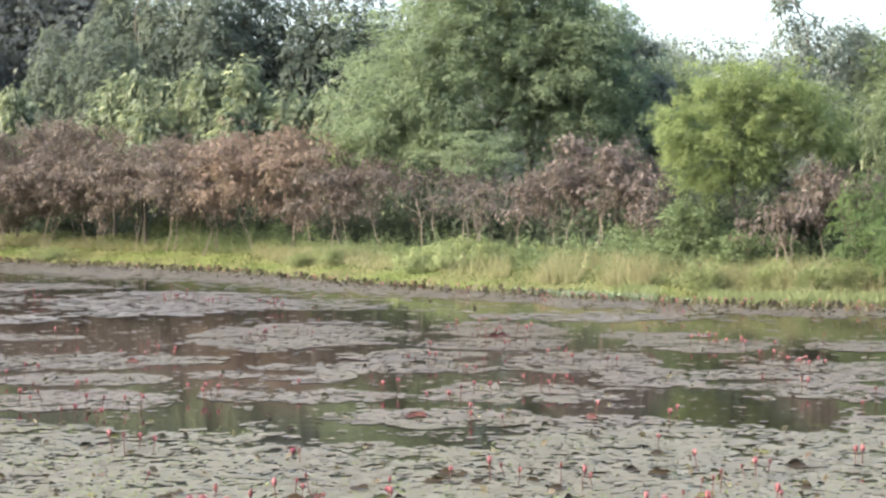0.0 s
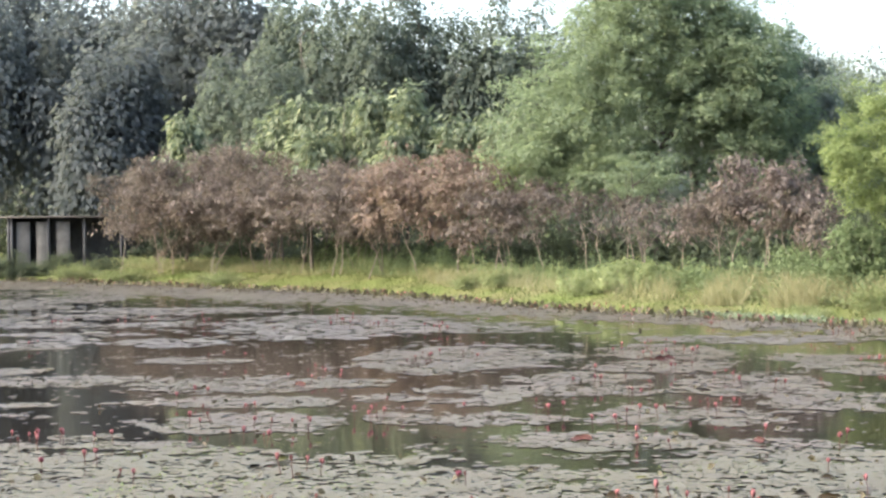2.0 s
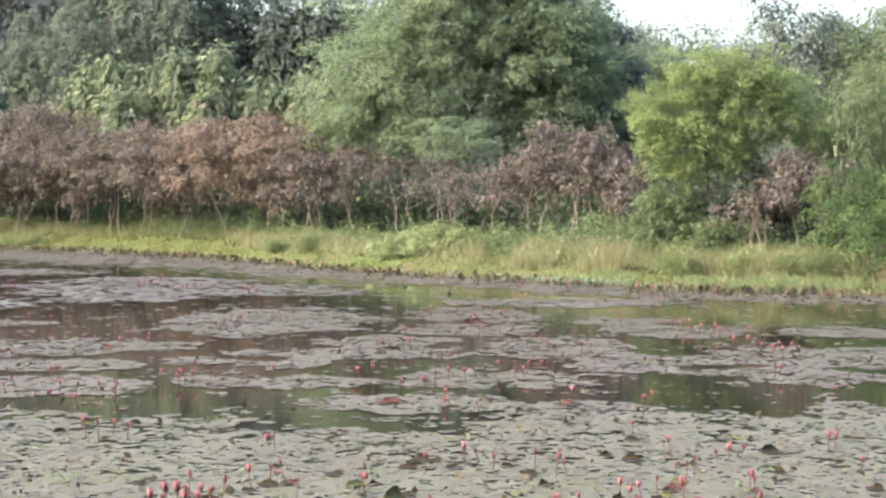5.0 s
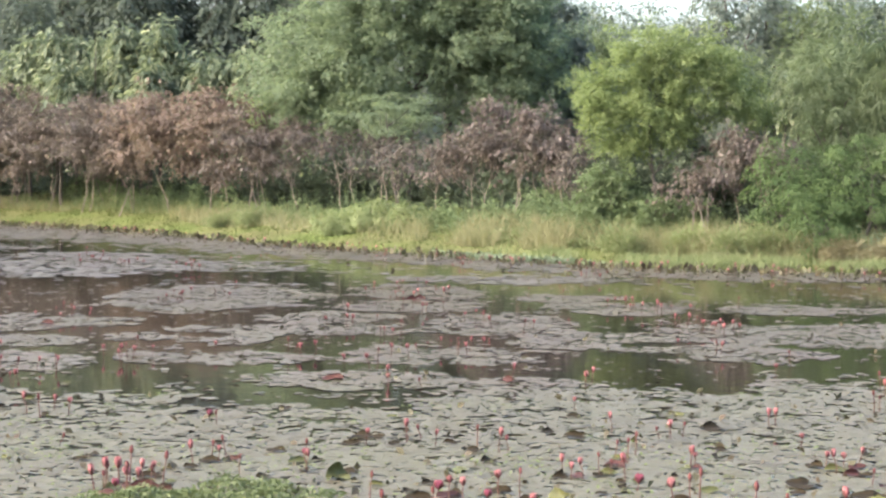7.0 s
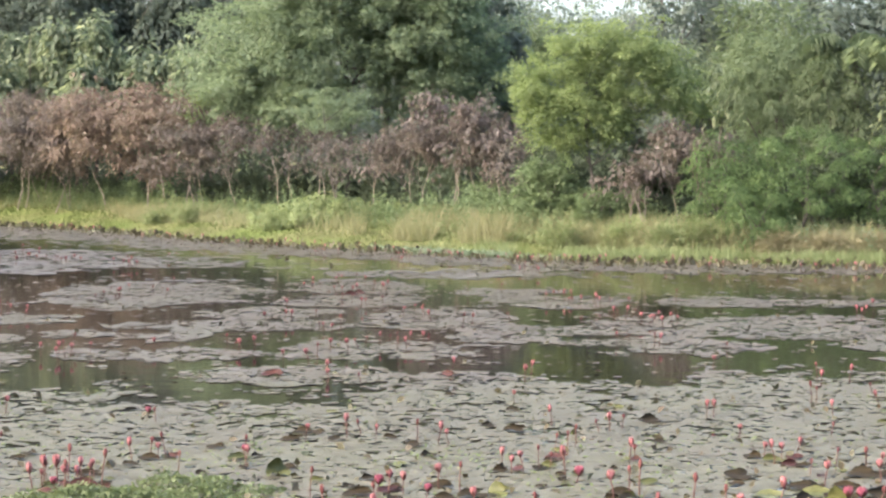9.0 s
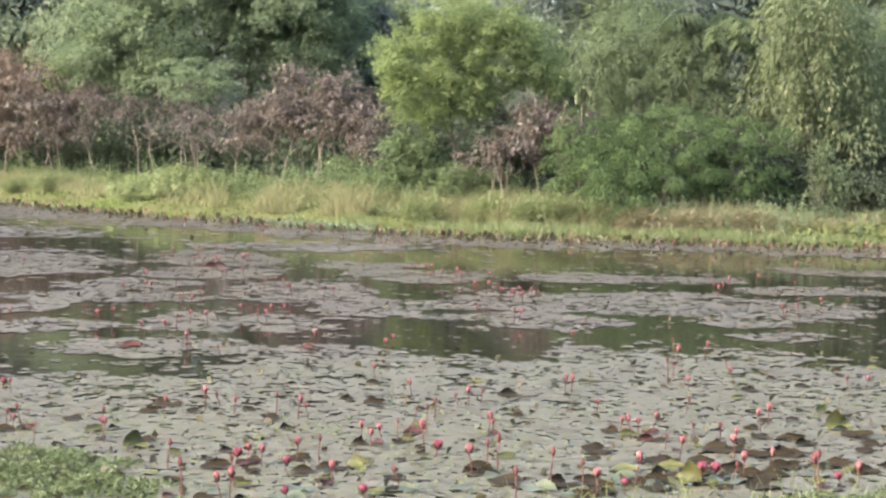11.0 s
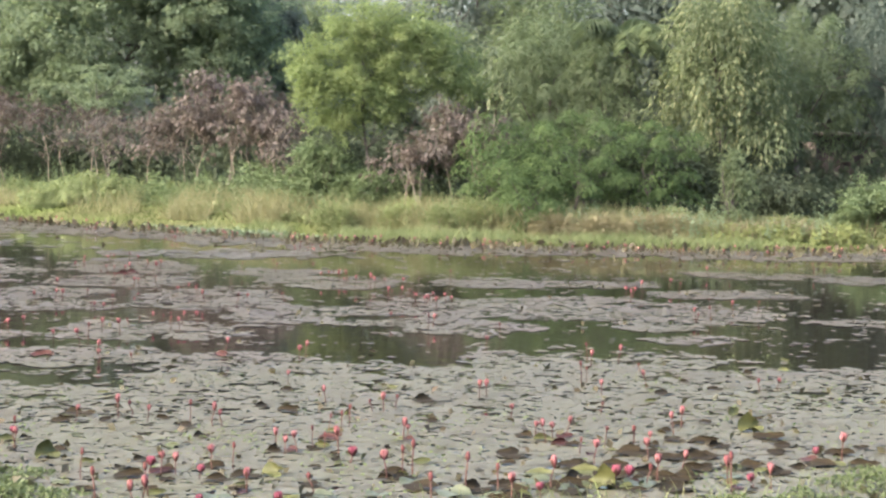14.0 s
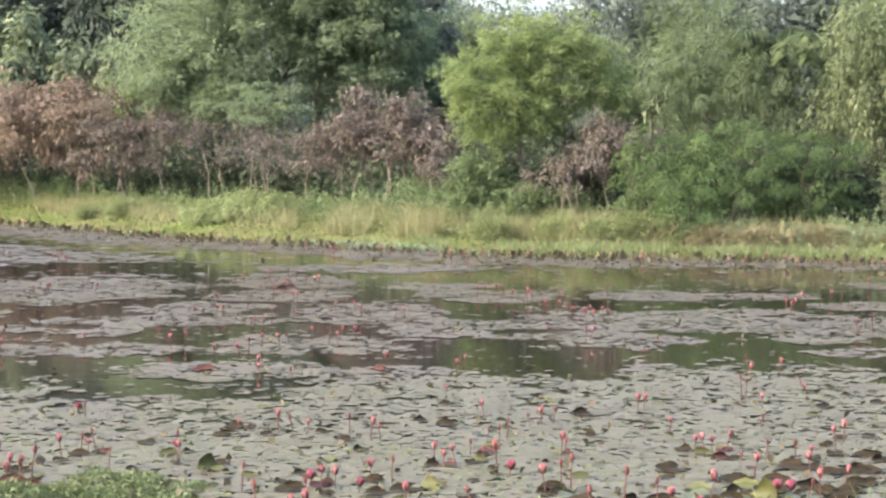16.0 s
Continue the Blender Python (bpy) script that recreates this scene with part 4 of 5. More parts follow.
# ---- low shrubs on the bank ----
def shrub(at, label, hw, h, mat, seed, leaf=(0.14, 0.07), per=40, name="shrub", upright=False):
    rng = np.random.default_rng(seed)
    root = thing(name, at, label, "shrub", "bank shrubs")
    lobes = [(0, 0, h * 0.45, hw * 0.7, hw * 0.55, h * 0.5)]
    for j in range(4):
        lobes.append((rng.uniform(-0.6, 0.6) * hw, rng.uniform(-0.3, 0.3) * hw, h * rng.uniform(0.25, 0.5), hw * 0.45, hw * 0.4, h * 0.35))
    v, f, cen = crown_arrays(rng, lobes, int(30 + 30 * hw * h), per, 0.28, leaf, -0.6 if upright else 0.2, 1.2 if upright else 0.7, 0.6, 0.4, tight=not upright and leaf[1] > 0.05)
    v[:, 2] = np.maximum(v[:, 2], -0.02)
    part("foliage", mesh_from("foliage", v, f, mat), root)
    for j in range(5):
        c = cen[rng.integers(len(cen))]
        part("stem", mesh_from("stem", *limb(rng, (c[0] * 0.3, c[1] * 0.3, -0.1), c, 0.02), M_BARK), root)
    return root


SHRUBS = [
    # The first six take the leaf green that is darkened for shade.
    ("shade-toned dark shrubs by the shed", "dark", 22.63, 61, 0.99, 1.4, 0),
    ("shade-toned dark shrubs by the open shed", "dark", -16.16, 110, 1.62, 1.62, 0),
    ("shade-toned dark shrubs by the open shed", "dark", -17.55, 110, 1.3, 1.94, 0),
    ("shade-toned dark shrubs at the edge of the wood", "dark", -18.16, 111, 1.96, 1.47, 0),
    ("shade-toned dark shrubs at the edge of the wood", "dark", -16.93, 110, 1.62, 0.97, 0),
    ("shade-toned dark shrubs at the edge of the wood", "dark", -15.06, 109, 1.6, 1.28, 0),
    ("rounded light green shrub on the bank", "broad", 0.27, 72, 2.0, 1.3, 0),
    ("light green shrub on the bank", "broad", -0.83, 72, 1.05, 1.05, 0),
    ("light green shrub on the bank", "broad", 1.37, 71, 0.95, 1.15, 0),
    ("low green shrub on the bank", "tall", -3.1, 78, 1.38, 0.92, 0),
    ("low green weeds on the bank", "tall", -3.94, 80, 0.94, 0.75, 0),
    ("upright green weeds at the foot of the trees", "green", 6.32, 64, 0.75, 1.13, 1),
    ("green weeds under the lime-green tree", "tall", 7.81, 58, 0.68, 1.02, 1),
    ("green weeds under the lime-green tree", "broad", 9.79, 57.5, 0.85, 0.85, 1),
    ("green weeds under the lime-green tree", "tall", 10.93, 56.5, 0.67, 0.83, 1),
    ("tall yellow-green weeds on the bank", "tall", 11.91, 56, 0.66, 0.99, 1),
    ("rounded mound of yellow-green weeds by the water", "mound", 19.55, 53.2, 0.94, 0.56, 0),
    ("rounded mound of yellow-green weeds by the water", "mound", 21.04, 53, 0.94, 0.53, 0),
    ("rounded mound of yellow-green weeds by the water", "mound", 22.49, 52.8, 1.17, 0.65, 0),
    ("straw-brown tussock by the water", "straw", 14.31, 54.6, 0.72, 0.77, 0),
    ("straw-brown tussock by the water", "straw", 15.72, 54.2, 0.67, 0.7, 0),
    ("straw-brown tussock by the water", "straw", 17.12, 54.2, 0.8, 0.73, 0),
    ("straw-brown tussock by the water", "straw", 18.27, 54, 0.72, 0.6, 0),
    ("low green weeds on the bank", "tall", -11.39, 96, 1.7, 0.71, 0),
    ("low green weeds on the bank", "tall", -14.27, 103, 1.82, 0.85, 0),
    ("low green weeds on the bank", "tall", -15.85, 107, 1.89, 0.95, 0),
]
SHRUB_MATS = {"green": M_GREEN, "tall": M_TALL, "dark": M_UNDERSHADE, "broad": M_BUSH, "straw": M_STRAW, "mound": M_MOUND}
for i, (label, mat, bg, dep, hw, h, up) in enumerate(SHRUBS):
    shrub(spot(bg, dep), label, hw, h, SHRUB_MATS[mat], 800 + i, (0.26, 0.028) if mat == "straw" else (0.1, 0.058) if mat in ("broad", "green", "mound") else (0.10, 0.045), 48, "tussock" if mat == "straw" else "shrub", up)


# ---- buildings half hidden in the trees ----
def shed(name, at, wide, deep, tall, wall_mat, label, closed=False):
    root = thing(name, at, label, "shed")
    part("wall", mesh_from("wall", *box(wide, 0.14, tall, (0, deep, tall / 2)), wall_mat), root)
    for s in (-1, 1):
        part("wall", mesh_from("wall", *box(0.14, deep, tall, (s * (wide / 2 - 0.07), deep / 2, tall / 2)), wall_mat), root)
    part("roof", mesh_from("roof", *box(wide + 0.6, deep + 0.8, 0.1, (0, deep / 2 - 0.1, tall + 0.05)), M_ROOF if not closed else M_BRICK), root, "thin rusty sheet roof")
    if closed:
        part("wall", mesh_from("wall", *box(wide - 0.3, 0.14, tall, (0, 0.2, tall / 2)), wall_mat), root)
    for j in range(0 if closed else 3):
        part("panel", mesh_from("panel", *box(0.85, 0.08, tall - 0.25, (-wide / 2 + 0.95 + j * 1.25, 0.22, (tall - 0.25) / 2)), M_PANEL), root, "pale weathered wall panel")
    for j in range(0 if closed else 4):
        part("post", mesh_from("post", *box(0.16, 0.16, tall, (-wide / 2 + 0.3 + j * (wide - 0.6) / 3, 0.0, tall / 2)), wall_mat), root)
    return root


shed("open_shed", spot(-16.0, 114.5), 7.4, 2.5, 3.1, M_WALL, "low open shed with a sheet roof in the dark wood")
shed("mud_shed", spot(22.99, 67), 3.0, 1.6, 3.0, M_BRICK, "brown mud-walled shed under the trees", True)


# ---- lily pads ----
# drifts of pads on the open water: centre and half sizes, from the left bay to the right
DRIFTS_A = [
    (-14.2, 47.5, 1.3, 2.7), (-11.0, 47.9, 1.9, 1.8), (-7.7, 50.9, 1.9, 2.0), (-9.0, 41.2, 1.2, 1.2), (-12.1, 38.1, 0.7, 1.3),
    (-10.3, 35.8, 1.7, 1.5), (-6.7, 35.2, 2.5, 2.0), (-6.3, 31.6, 2.1, 1.0), (-3.8, 32.3, 0.7, 0.8), (-5.5, 28.2, 1.7, 1.4), (-9.6, 30.9, 0.6, 0.4),
    (-7.2, 26.2, 0.6, 0.5), (-6.8, 25.2, 1.5, 0.5), (-15.6, 66.5, 3.7, 2.7), (-17.3, 57.2, 1.8, 2.0), (-13.5, 57.1, 2.0, 1.7),
    (-14.9, 51.8, 2.5, 1.1), (-8.4, 61.1, 2.6, 1.9), (-3.2, 42.4, 2.2, 4.5),
]
DRIFTS_B = [
    (-0.7, 36.6, 1.4, 1.5), (-0.9, 33.7, 2.3, 1.2), (-2.2, 31.6, 0.8, 0.9), (-2.0, 28.8, 1.6, 1.0), (1.1, 29.2, 1.5, 1.5), (-0.2, 25.8, 1.6, 1.1),
    (1.1, 39.4, 1.5, 1.8), (1.3, 43.9, 1.5, 2.7), (3.1, 35.3, 0.9, 1.2), (3.3, 32.0, 1.0, 2.0), (4.6, 41.5, 0.9, 1.3), (4.0, 49.0, 3.4, 2.1),
    (4.8, 41.9, 1.3, 1.3), (8.6, 39.2, 1.0, 1.3), (5.3, 38.0, 1.3, 0.9), (2.7, 34.7, 1.3, 2.4), (4.7, 32.3, 1.0, 1.1), (6.6, 33.2, 1.5, 2.0),
    (6.1, 29.6, 1.2, 1.6),
]
DRIFTS_C = [
    (4.8, 30.1, 1.1, 0.6), (10.8, 38.3, 1.1, 0.9), (11.5, 35.6, 0.4, 1.0), (8.1, 33.7, 1.6, 1.3), (8.7, 31.6, 1.9, 1.3), (9.1, 29.4, 0.8, 0.8),
    (5.5, 39.6, 1.5, 1.2), (8.7, 38.6, 1.3, 1.2), (12.7, 35.6, 1.4, 1.0), (10.6, 31.7, 1.6, 2.2), (9.5, 38.7, 1.1, 0.9), (17.0, 39.5, 1.1, 1.7),
    (15.0, 33.4, 0.4, 0.5), (12.7, 29.7, 0.9, 0.6), (9.2, 27.3, 0.9, 0.6), (14.9, 40.7, 1.5, 1.3), (9.3, 34.5, 1.2, 0.8),
]
# where the closed carpet of the near side ends: bearing and distance
CARPET_B = [-23, -18.5, -12, -6.9, -4.4, -1.9, 1.2, 3.2, 4.4, 6.9, 9.4, 11.2, 13.0, 16.6, 18.7, 22, 27]
CARPET_Y = [24.7, 24.6, 24.5, 24.0, 23.4, 22.7, 22.6, 25.4, 26.3, 25.5, 24.0, 24.2, 26.4, 25.7, 25.1, 23.7, 22.5]
LATTICE = np.random.default_rng(3).uniform(-1, 1, (256, 256))


def vnoise(x, y, k=0):
    """Smooth noise over the plane, -1 to 1."""
    x, y = np.asarray(x, float) + 17.3 * k + 900, np.asarray(y, float) + 7.7 * k + 900
    i, j = np.floor(x).astype(int), np.floor(y).astype(int)
    u, v = smooth(x - i), smooth(y - j)
    i, j, i1, j1 = i % 256, j % 256, (i + 1) % 256, (j + 1) % 256
    return (LATTICE[i, j] * (1 - u) + LATTICE[i1, j] * u) * (1 - v) + (LATTICE[i, j1] * (1 - u) + LATTICE[i1, j1] * u) * v


def cover(x, y):
    """How much of the water the pads cover, 0 to 1."""
    x, y = np.asarray(x, float), np.asarray(y, float)
    ragged = 0.55 * vnoise(x * 1.4, y * 1.1, 1) + 0.5 * vnoise(x * 3.6, y * 2.6, 2)
    fine = 0.6 * vnoise(x * 3.0, y * 2.2, 3) + 0.5 * vnoise(x * 6.5, y * 4.2, 4)
    field = np.full(x.shape, -9.0)
    for cx, cy, rx, ry in DRIFTS_A + DRIFTS_B + DRIFTS_C:
        field = np.maximum(field, 1 - ((x - cx) / rx) ** 2 - ((y - cy) / ry) ** 2)
    c = np.where(vnoise(x * 2.2, y * 1.6, 5) + 0.6 * fine > 0.75, 0.45, 0.02)
    far = (vnoise(x * 0.22, y * 0.3, 6) + 0.7 * ragged > 0.1) & (y > 52)
    c = np.where(far, 0.72 + 0.3 * fine, c)
    c = np.where(field + 0.9 * ragged > 0.05, 0.8 + 0.55 * fine, c)
    band = np.interp(x, [-40, -17, -4, 5, 18, 30], [15, 17, 12, 8, 5.5, 5])
    c = np.where(shore(x) - y < band * (0.75 + 0.35 * ragged), 0.86 + 0.3 * fine, c)
    past = np.interp(np.degrees(np.arctan2(x, y)), CARPET_B, CARPET_Y) - y
    loose = np.clip(past / 3.0, 0, 1)
    c = np.where(past + 1.6 * ragged > 0, 0.72 + 0.12 * loose + (0.75 - 0.3 * loose) * fine, c)
    c = np.where(y < 19.4, np.maximum(c, 0.93), np.where(y < 21, np.maximum(c, 0.7 + 0.2 * fine), c))
    return np.clip(c, 0.0, 0.955)


def pad_ring(rng, n, r):
    a = np.linspace(0.16, 2 * np.pi - 0.16, n)
    rr = r * (1 + 0.06 * np.sin(a * 3 + rng.random() * 6) + 0.03 * rng.normal(size=n))
    lift = 0.008 * r * np.sin(a * 4 + rng.random() * 6) + r * 0.012 * np.maximum(rng.normal(size=n), 0)
    return np.stack([rr * np.cos(a), rr * np.sin(a), lift], 1)


rng = np.random.default_rng(5)
DENSEST = -math.log(1 - 0.955)
drifts = []
y = 14.2
while y < 112:
    step = 0.5
    x0, x1 = y * math.tan(radians(-20.0)), y * math.tan(radians(25.7))
    r0, r1 = (0.03, 0.075) if y < 26 else (0.035, 0.085) if y < 46 else (0.1, 0.18)
    n = int((x1 - x0) * step * DENSEST / (math.pi * ((r0 + r1) / 2) ** 2))
    px, py = rng.uniform(x0, x1, n), y + rng.random(n) * step
    keep = (py < shore(px) - 0.1) & (rng.random(n) * DENSEST < -np.log(1 - cover(px, py)))
    drifts.append(np.stack([px, py, rng.uniform(r0, r1, n)], 1)[keep])
    y += step
many = np.concatenate(drifts)
close = np.flatnonzero((many[:, 1] < 17.5) & (many[:, 0] > -3.5) & (many[:, 0] < 7.5))
close = rng.permutation(close)[:300]
NEAR_PADS = many[close].tolist()
many = np.delete(many, close, axis=0)


def pad_drift(many, k, label, mat=M_PAD_MANY):
    """All pads of a drift, k corners each, as one mesh."""
    shapes = np.array([pad_ring(rng, k, 1.0) for _ in range(40)])
    n = len(many)
    s_ = shapes[rng.integers(0, 40, n)]
    a, r_ = rng.random(n) * 6.28, many[:, 2:3]
    c_, n_ = np.cos(a)[:, None] * r_, np.sin(a)[:, None] * r_
    vx, vy = s_[:, :, 0] * c_ - s_[:, :, 1] * n_, s_[:, :, 0] * n_ + s_[:, :, 1] * c_
    z0 = 0.005 + rng.random((n, 1)) * 0.008
    tilt = rng.normal(size=(n, 2, 1)) * (0.016 if k > 6 else 0.008)
    vz = z0 + s_[:, :, 2] * r_ + vx * tilt[:, 0] + vy * tilt[:, 1]
    ring = np.stack([many[:, 0:1] + vx, many[:, 1:2] + vy, vz], -1)
    hub = np.concatenate([many[:, :2], z0 - 0.004], 1)[:, None]
    fan = np.array([(0, j, j + 1) for j in range(1, k)])
    v = np.concatenate([hub, ring], 1).reshape(-1, 3)
    f = (np.arange(n)[:, None, None] * (k + 1) + fan[None]).reshape(-1, 3)
    tagged(new("lily_pads", mesh_from("lily_pads", v, f, mat)), label, "lily pads", kind="stuff")


pad_drift(many[many[:, 1] < 25], 7, "crowded floating lily pads in olive, grey-green and bronze")
pad_drift(many[(many[:, 1] >= 25) & (many[:, 1] < 46)], 5, "drifts of floating lily pads, grey-green and bronze", M_PAD_MID)
pad_drift(many[many[:, 1] >= 46], 5, "distant drifts of floating lily pads, muddy grey and bronze", M_PAD_FAR)


def pad_mesh(r):
    outer = pad_ring(rng, 15, r)
    inner = outer * np.array([0.55, 0.55, 0.2])
    v = np.vstack([[(0, 0, -0.004)], inner, outer])
    f = [(0, j, j + 1) for j in range(1, 15)]
    for j in range(1, 15):
        f += [(j, j + 15, j + 16), (j, j + 16, j + 1)]
    return mesh_from("lily_pad", v, f, M_PAD)


pad_meshes = [pad_mesh(0.05 + 0.006 * j) for j in range(9)]
for i, (px, py, r) in enumerate(NEAR_PADS):
    ob = new("lily_pad", pad_meshes[i % 9])
    ob.matrix_world = pose(px, py, 0.008 + rng.random() * 0.008, rng.normal() * 0.8, rng.normal() * 0.8, rng.random() * 360)
    tagged(ob, "floating round lily pad with a notch", "lily pad", "floating lily pads")


# ---- curled and withered leaves ----
def flap_mesh(rng, r, fold, mat):
    """A lily leaf of which one side stands up out of the water, its rim curled and torn; the notch runs to the stalk."""
    rings, n = 5, 18
    wave, tear = rng.random(3) * 6.28, 1 + 0.045 * rng.normal(size=n)
    v = []
    for i in range(rings + 1):
        for j in range(n):
            a = 2 * np.pi * j / n
            q = r * i / rings * (1 + 0.07 * math.sin(3 * a + wave[0])) * (tear[j] if i == rings else 1)
            if j == 0 and i > 1:
                q *= 0.45
            x_, y_ = q * math.cos(a), q * math.sin(a)
            bend = max(y_ + 0.1 * r, 0)
            ang = min(bend / r * fold * (1 + 0.25 * math.sin(2 * a + wave[1])), fold * 1.2)
            lift = r * (i / rings) ** 2 * (0.2 * math.sin(3 * a + wave[2]) + 0.05 * rng.normal())
            v.append((x_ * (1 - 0.12 * ang), y_ - bend + bend * math.cos(ang) * 0.9, bend * math.sin(ang) + lift))
    f = []
    for i in range(rings):
        for j in range(n):
            p, q = i * n + j, i * n + (j + 1) % n
            f += [(p, p + n, q + n), (p, q + n, q)]
    return mesh_from("curled_leaf", np.array(v), f, mat)


CURLED = [(-0.84, 19.28, 0.17), (-0.2, 17.62, 0.19), (0.04, 20.34, 0.21), (0.37, 19.75, 0.17), (1.15, 19.31, 0.17), (0.63, 17.29, 0.15), (0.51, 16.48, 0.24), (1.23, 16.2, 0.2), (1.48, 16.35, 0.24),
          (2.05, 20.67, 0.17), (2.31, 20.31, 0.24), (3.88, 20.94, 0.37), (2.41, 18.21, 0.13), (1.72, 16.39, 0.16), (2.78, 16.31, 0.24), (2.89, 15.65, 0.28), (3.31, 15.51, 0.27), (4.01, 17.18, 0.43),
          (6.78, 21.29, 0.22), (7.03, 19.55, 0.14), (6.82, 18.49, 0.22), (6.52, 19.01, 0.13), (5.81, 17.89, 0.18), (4.75, 17.72, 0.13), (4.45, 16.53, 0.39), (5.16, 17.16, 0.3), (5.49, 16.22, 0.24),
          (4.41, 15.53, 0.23), (5.0, 15.33, 0.36)]
rng = np.random.default_rng(61)
for i, (px, py, wide) in enumerate(CURLED):
    wide = min(wide * 1.25, 0.36)
    green = i in (1, 13, 19, 20, 27)
    ob = new("curled_lily_leaf", flap_mesh(rng, wide / 2 * (1.0 if green else 0.85), 1.25 if green else rng.uniform(0.6, 1.1), M_FLAPGREEN if green else M_FLAP))
    ob.matrix_world = pose(px, py, 0.03, 0, 0, rng.uniform(-40, 40)) @ Matrix.Diagonal((1.1, 1.1, 1.0 if green else 0.4, 1))
    tagged(ob, "upturned yellow-green lily leaf standing out of the water" if green else "curled dark brown lily leaf among the pads", "lily leaf", "curled lily leaves")

# reddish clumps of old leaves standing up among the pads
for px, py, wide in ((-0.35, 25.79, 0.26), (1.98, 25.63, 0.2), (1.1, 41.0, 0.3), (-5.6, 34.6, 0.25), (-1.9, 16.9, 0.3), (-1.75, 16.75, 0.22), (1.3, 41.6, 0.25)):
    ob = new("curled_lily_leaf", flap_mesh(rng, wide / 2, 1.0, M_REDLEAF))
    ob.matrix_world = pose(px, py, 0.03, 0, 0, rng.uniform(-40, 40)) @ Matrix.Diagonal((1.2, 0.8, 0.6, 1))
    tagged(ob, "reddish-brown clump of withered lily leaf standing up", "lily leaf", "curled lily leaves")
for i in range(80):
    py = 15.2 + 11 * rng.random() ** 1.3
    px = py * math.tan(radians(rng.uniform(-13, 26)))
    ob = new("curled_lily_leaf", flap_mesh(rng, rng.uniform(0.035, 0.085), rng.uniform(0.5, 1.3), M_FLAPGREEN if rng.random() < 0.3 else M_FLAP))
    ob.matrix_world = pose(px, py, 0.025, 0, 0, rng.uniform(-60, 60)) @ Matrix.Diagonal((1.3, 1.0, 0.5, 1))
    tagged(ob, "small crumpled brown lily leaf among the pads", "lily leaf", "curled lily leaves")

# larger flopped leaves along the near edge
for i in range(46):
    px = rng.uniform(3.4, 7.6)
    py = np.interp(px, [3.4, 7.6], [15.0, 16.4]) + abs(rng.normal()) * 0.9
    ob = new("curled_lily_leaf", flap_mesh(rng, rng.uniform(0.07, 0.14), rng.uniform(0.5, 1.2), M_FLAPGREEN if rng.random() < 0.25 else M_FLAP))
    ob.matrix_world = pose(px, py, 0.025, 0, 0, rng.uniform(-60, 60)) @ Matrix.Diagonal((1.3, 1.0, 0.45, 1))
    tagged(ob, "flopped dark olive lily leaf among the pads", "lily leaf", "curled lily leaves")

for i in range(16):
    px = rng.uniform(0.2, 7.4)
    py = np.interp(px, [0.2, 3.4, 7.6], [14.9, 15.0, 16.3]) + abs(rng.normal()) * 0.45
    ob = new("curled_lily_leaf", flap_mesh(rng, rng.uniform(0.09, 0.15), rng.uniform(0.25, 0.6), M_MINT))
    ob.matrix_world = pose(px, py, 0.025, 0, 0, rng.uniform(-60, 60)) @ Matrix.Diagonal((1.3, 1.0, 0.5, 1))
    tagged(ob, "broad pale green lily leaf lying half out of the water", "lily leaf", "curled lily leaves")
# yellow-green flecks of small floating weed
fleck = []
while len(fleck) < 3800:
    cy = 15.0 + 10 * rng.random() ** 1.3
    cx = cy * math.tan(radians(rng.uniform(-20, 25)))
    for _ in range(int(rng.integers(4, 40))):
        fleck.append((cx + rng.normal() * 0.3, cy + rng.normal() * 0.4, 0.022))
fleck = np.array(fleck)
n = len(fleck)
axis = unit(rng.normal(size=(n, 3)) * np.array([1, 1, 0.25]))
flecks = new("floating_weed", mesh_from("floating_weed", *leaves(fleck, axis, np.tile([0, 0, 1.0], (n, 1)) + rng.normal(size=(n, 3)) * 0.3, rng.uniform(0.02, 0.06, n), rng.uniform(0.015, 0.035, n), -0.1), M_LIME))
tagged(flecks, "yellow-green flecks of floating weed among the pads", "floating weed", kind="stuff")

# scraps of withered leaf, thick along the far shore and thinner among the near pads
sx_, sy_, ss_ = [], [], []
for _ in range(2600):
    px = rng.uniform(-40, 26)
    py = shore(px) - 0.2 - abs(rng.normal()) * 3.0
    sx_.append(px), sy_.append(py), ss_.append(rng.uniform(0.05, 0.15))
for _ in range(1500):
    px = rng.uniform(-34, 27)
    sx_.append(px), sy_.append(shore(px) + 0.5 - 3.6 * rng.random() ** 1.2), ss_.append(rng.uniform(0.1, 0.26))
upright = len(sx_)
for _ in range(1500):
    py = 14.5 + 24 * rng.random() ** 1.5
    px = py * math.tan(radians(rng.uniform(-22, 26)))
    if cover(px, py) > 0.3:
        sx_.append(px), sy_.append(py), ss_.append(rng.uniform(0.04, 0.12))
n = len(sx_)
base = np.stack([sx_, sy_, np.full(n, 0.01)], 1)
axis = rng.normal(size=(n, 3)) * np.array([1, 1, 0.3]) + np.array([0, 0, 0.35])
axis[upright - 1500:upright, 2] += 1.2
axis = unit(axis)
scraps = new("withered_leaves", mesh_from("withered_leaves", *leaves(base, axis, np.cross(axis, rng.normal(size=(n, 3))), np.array(ss_), np.array(ss_) * 0.7, -0.05, 0.25), M_WITHER))
tagged(scraps, "withered brown scraps of lily leaf on the water", "withered leaves", kind="stuff")


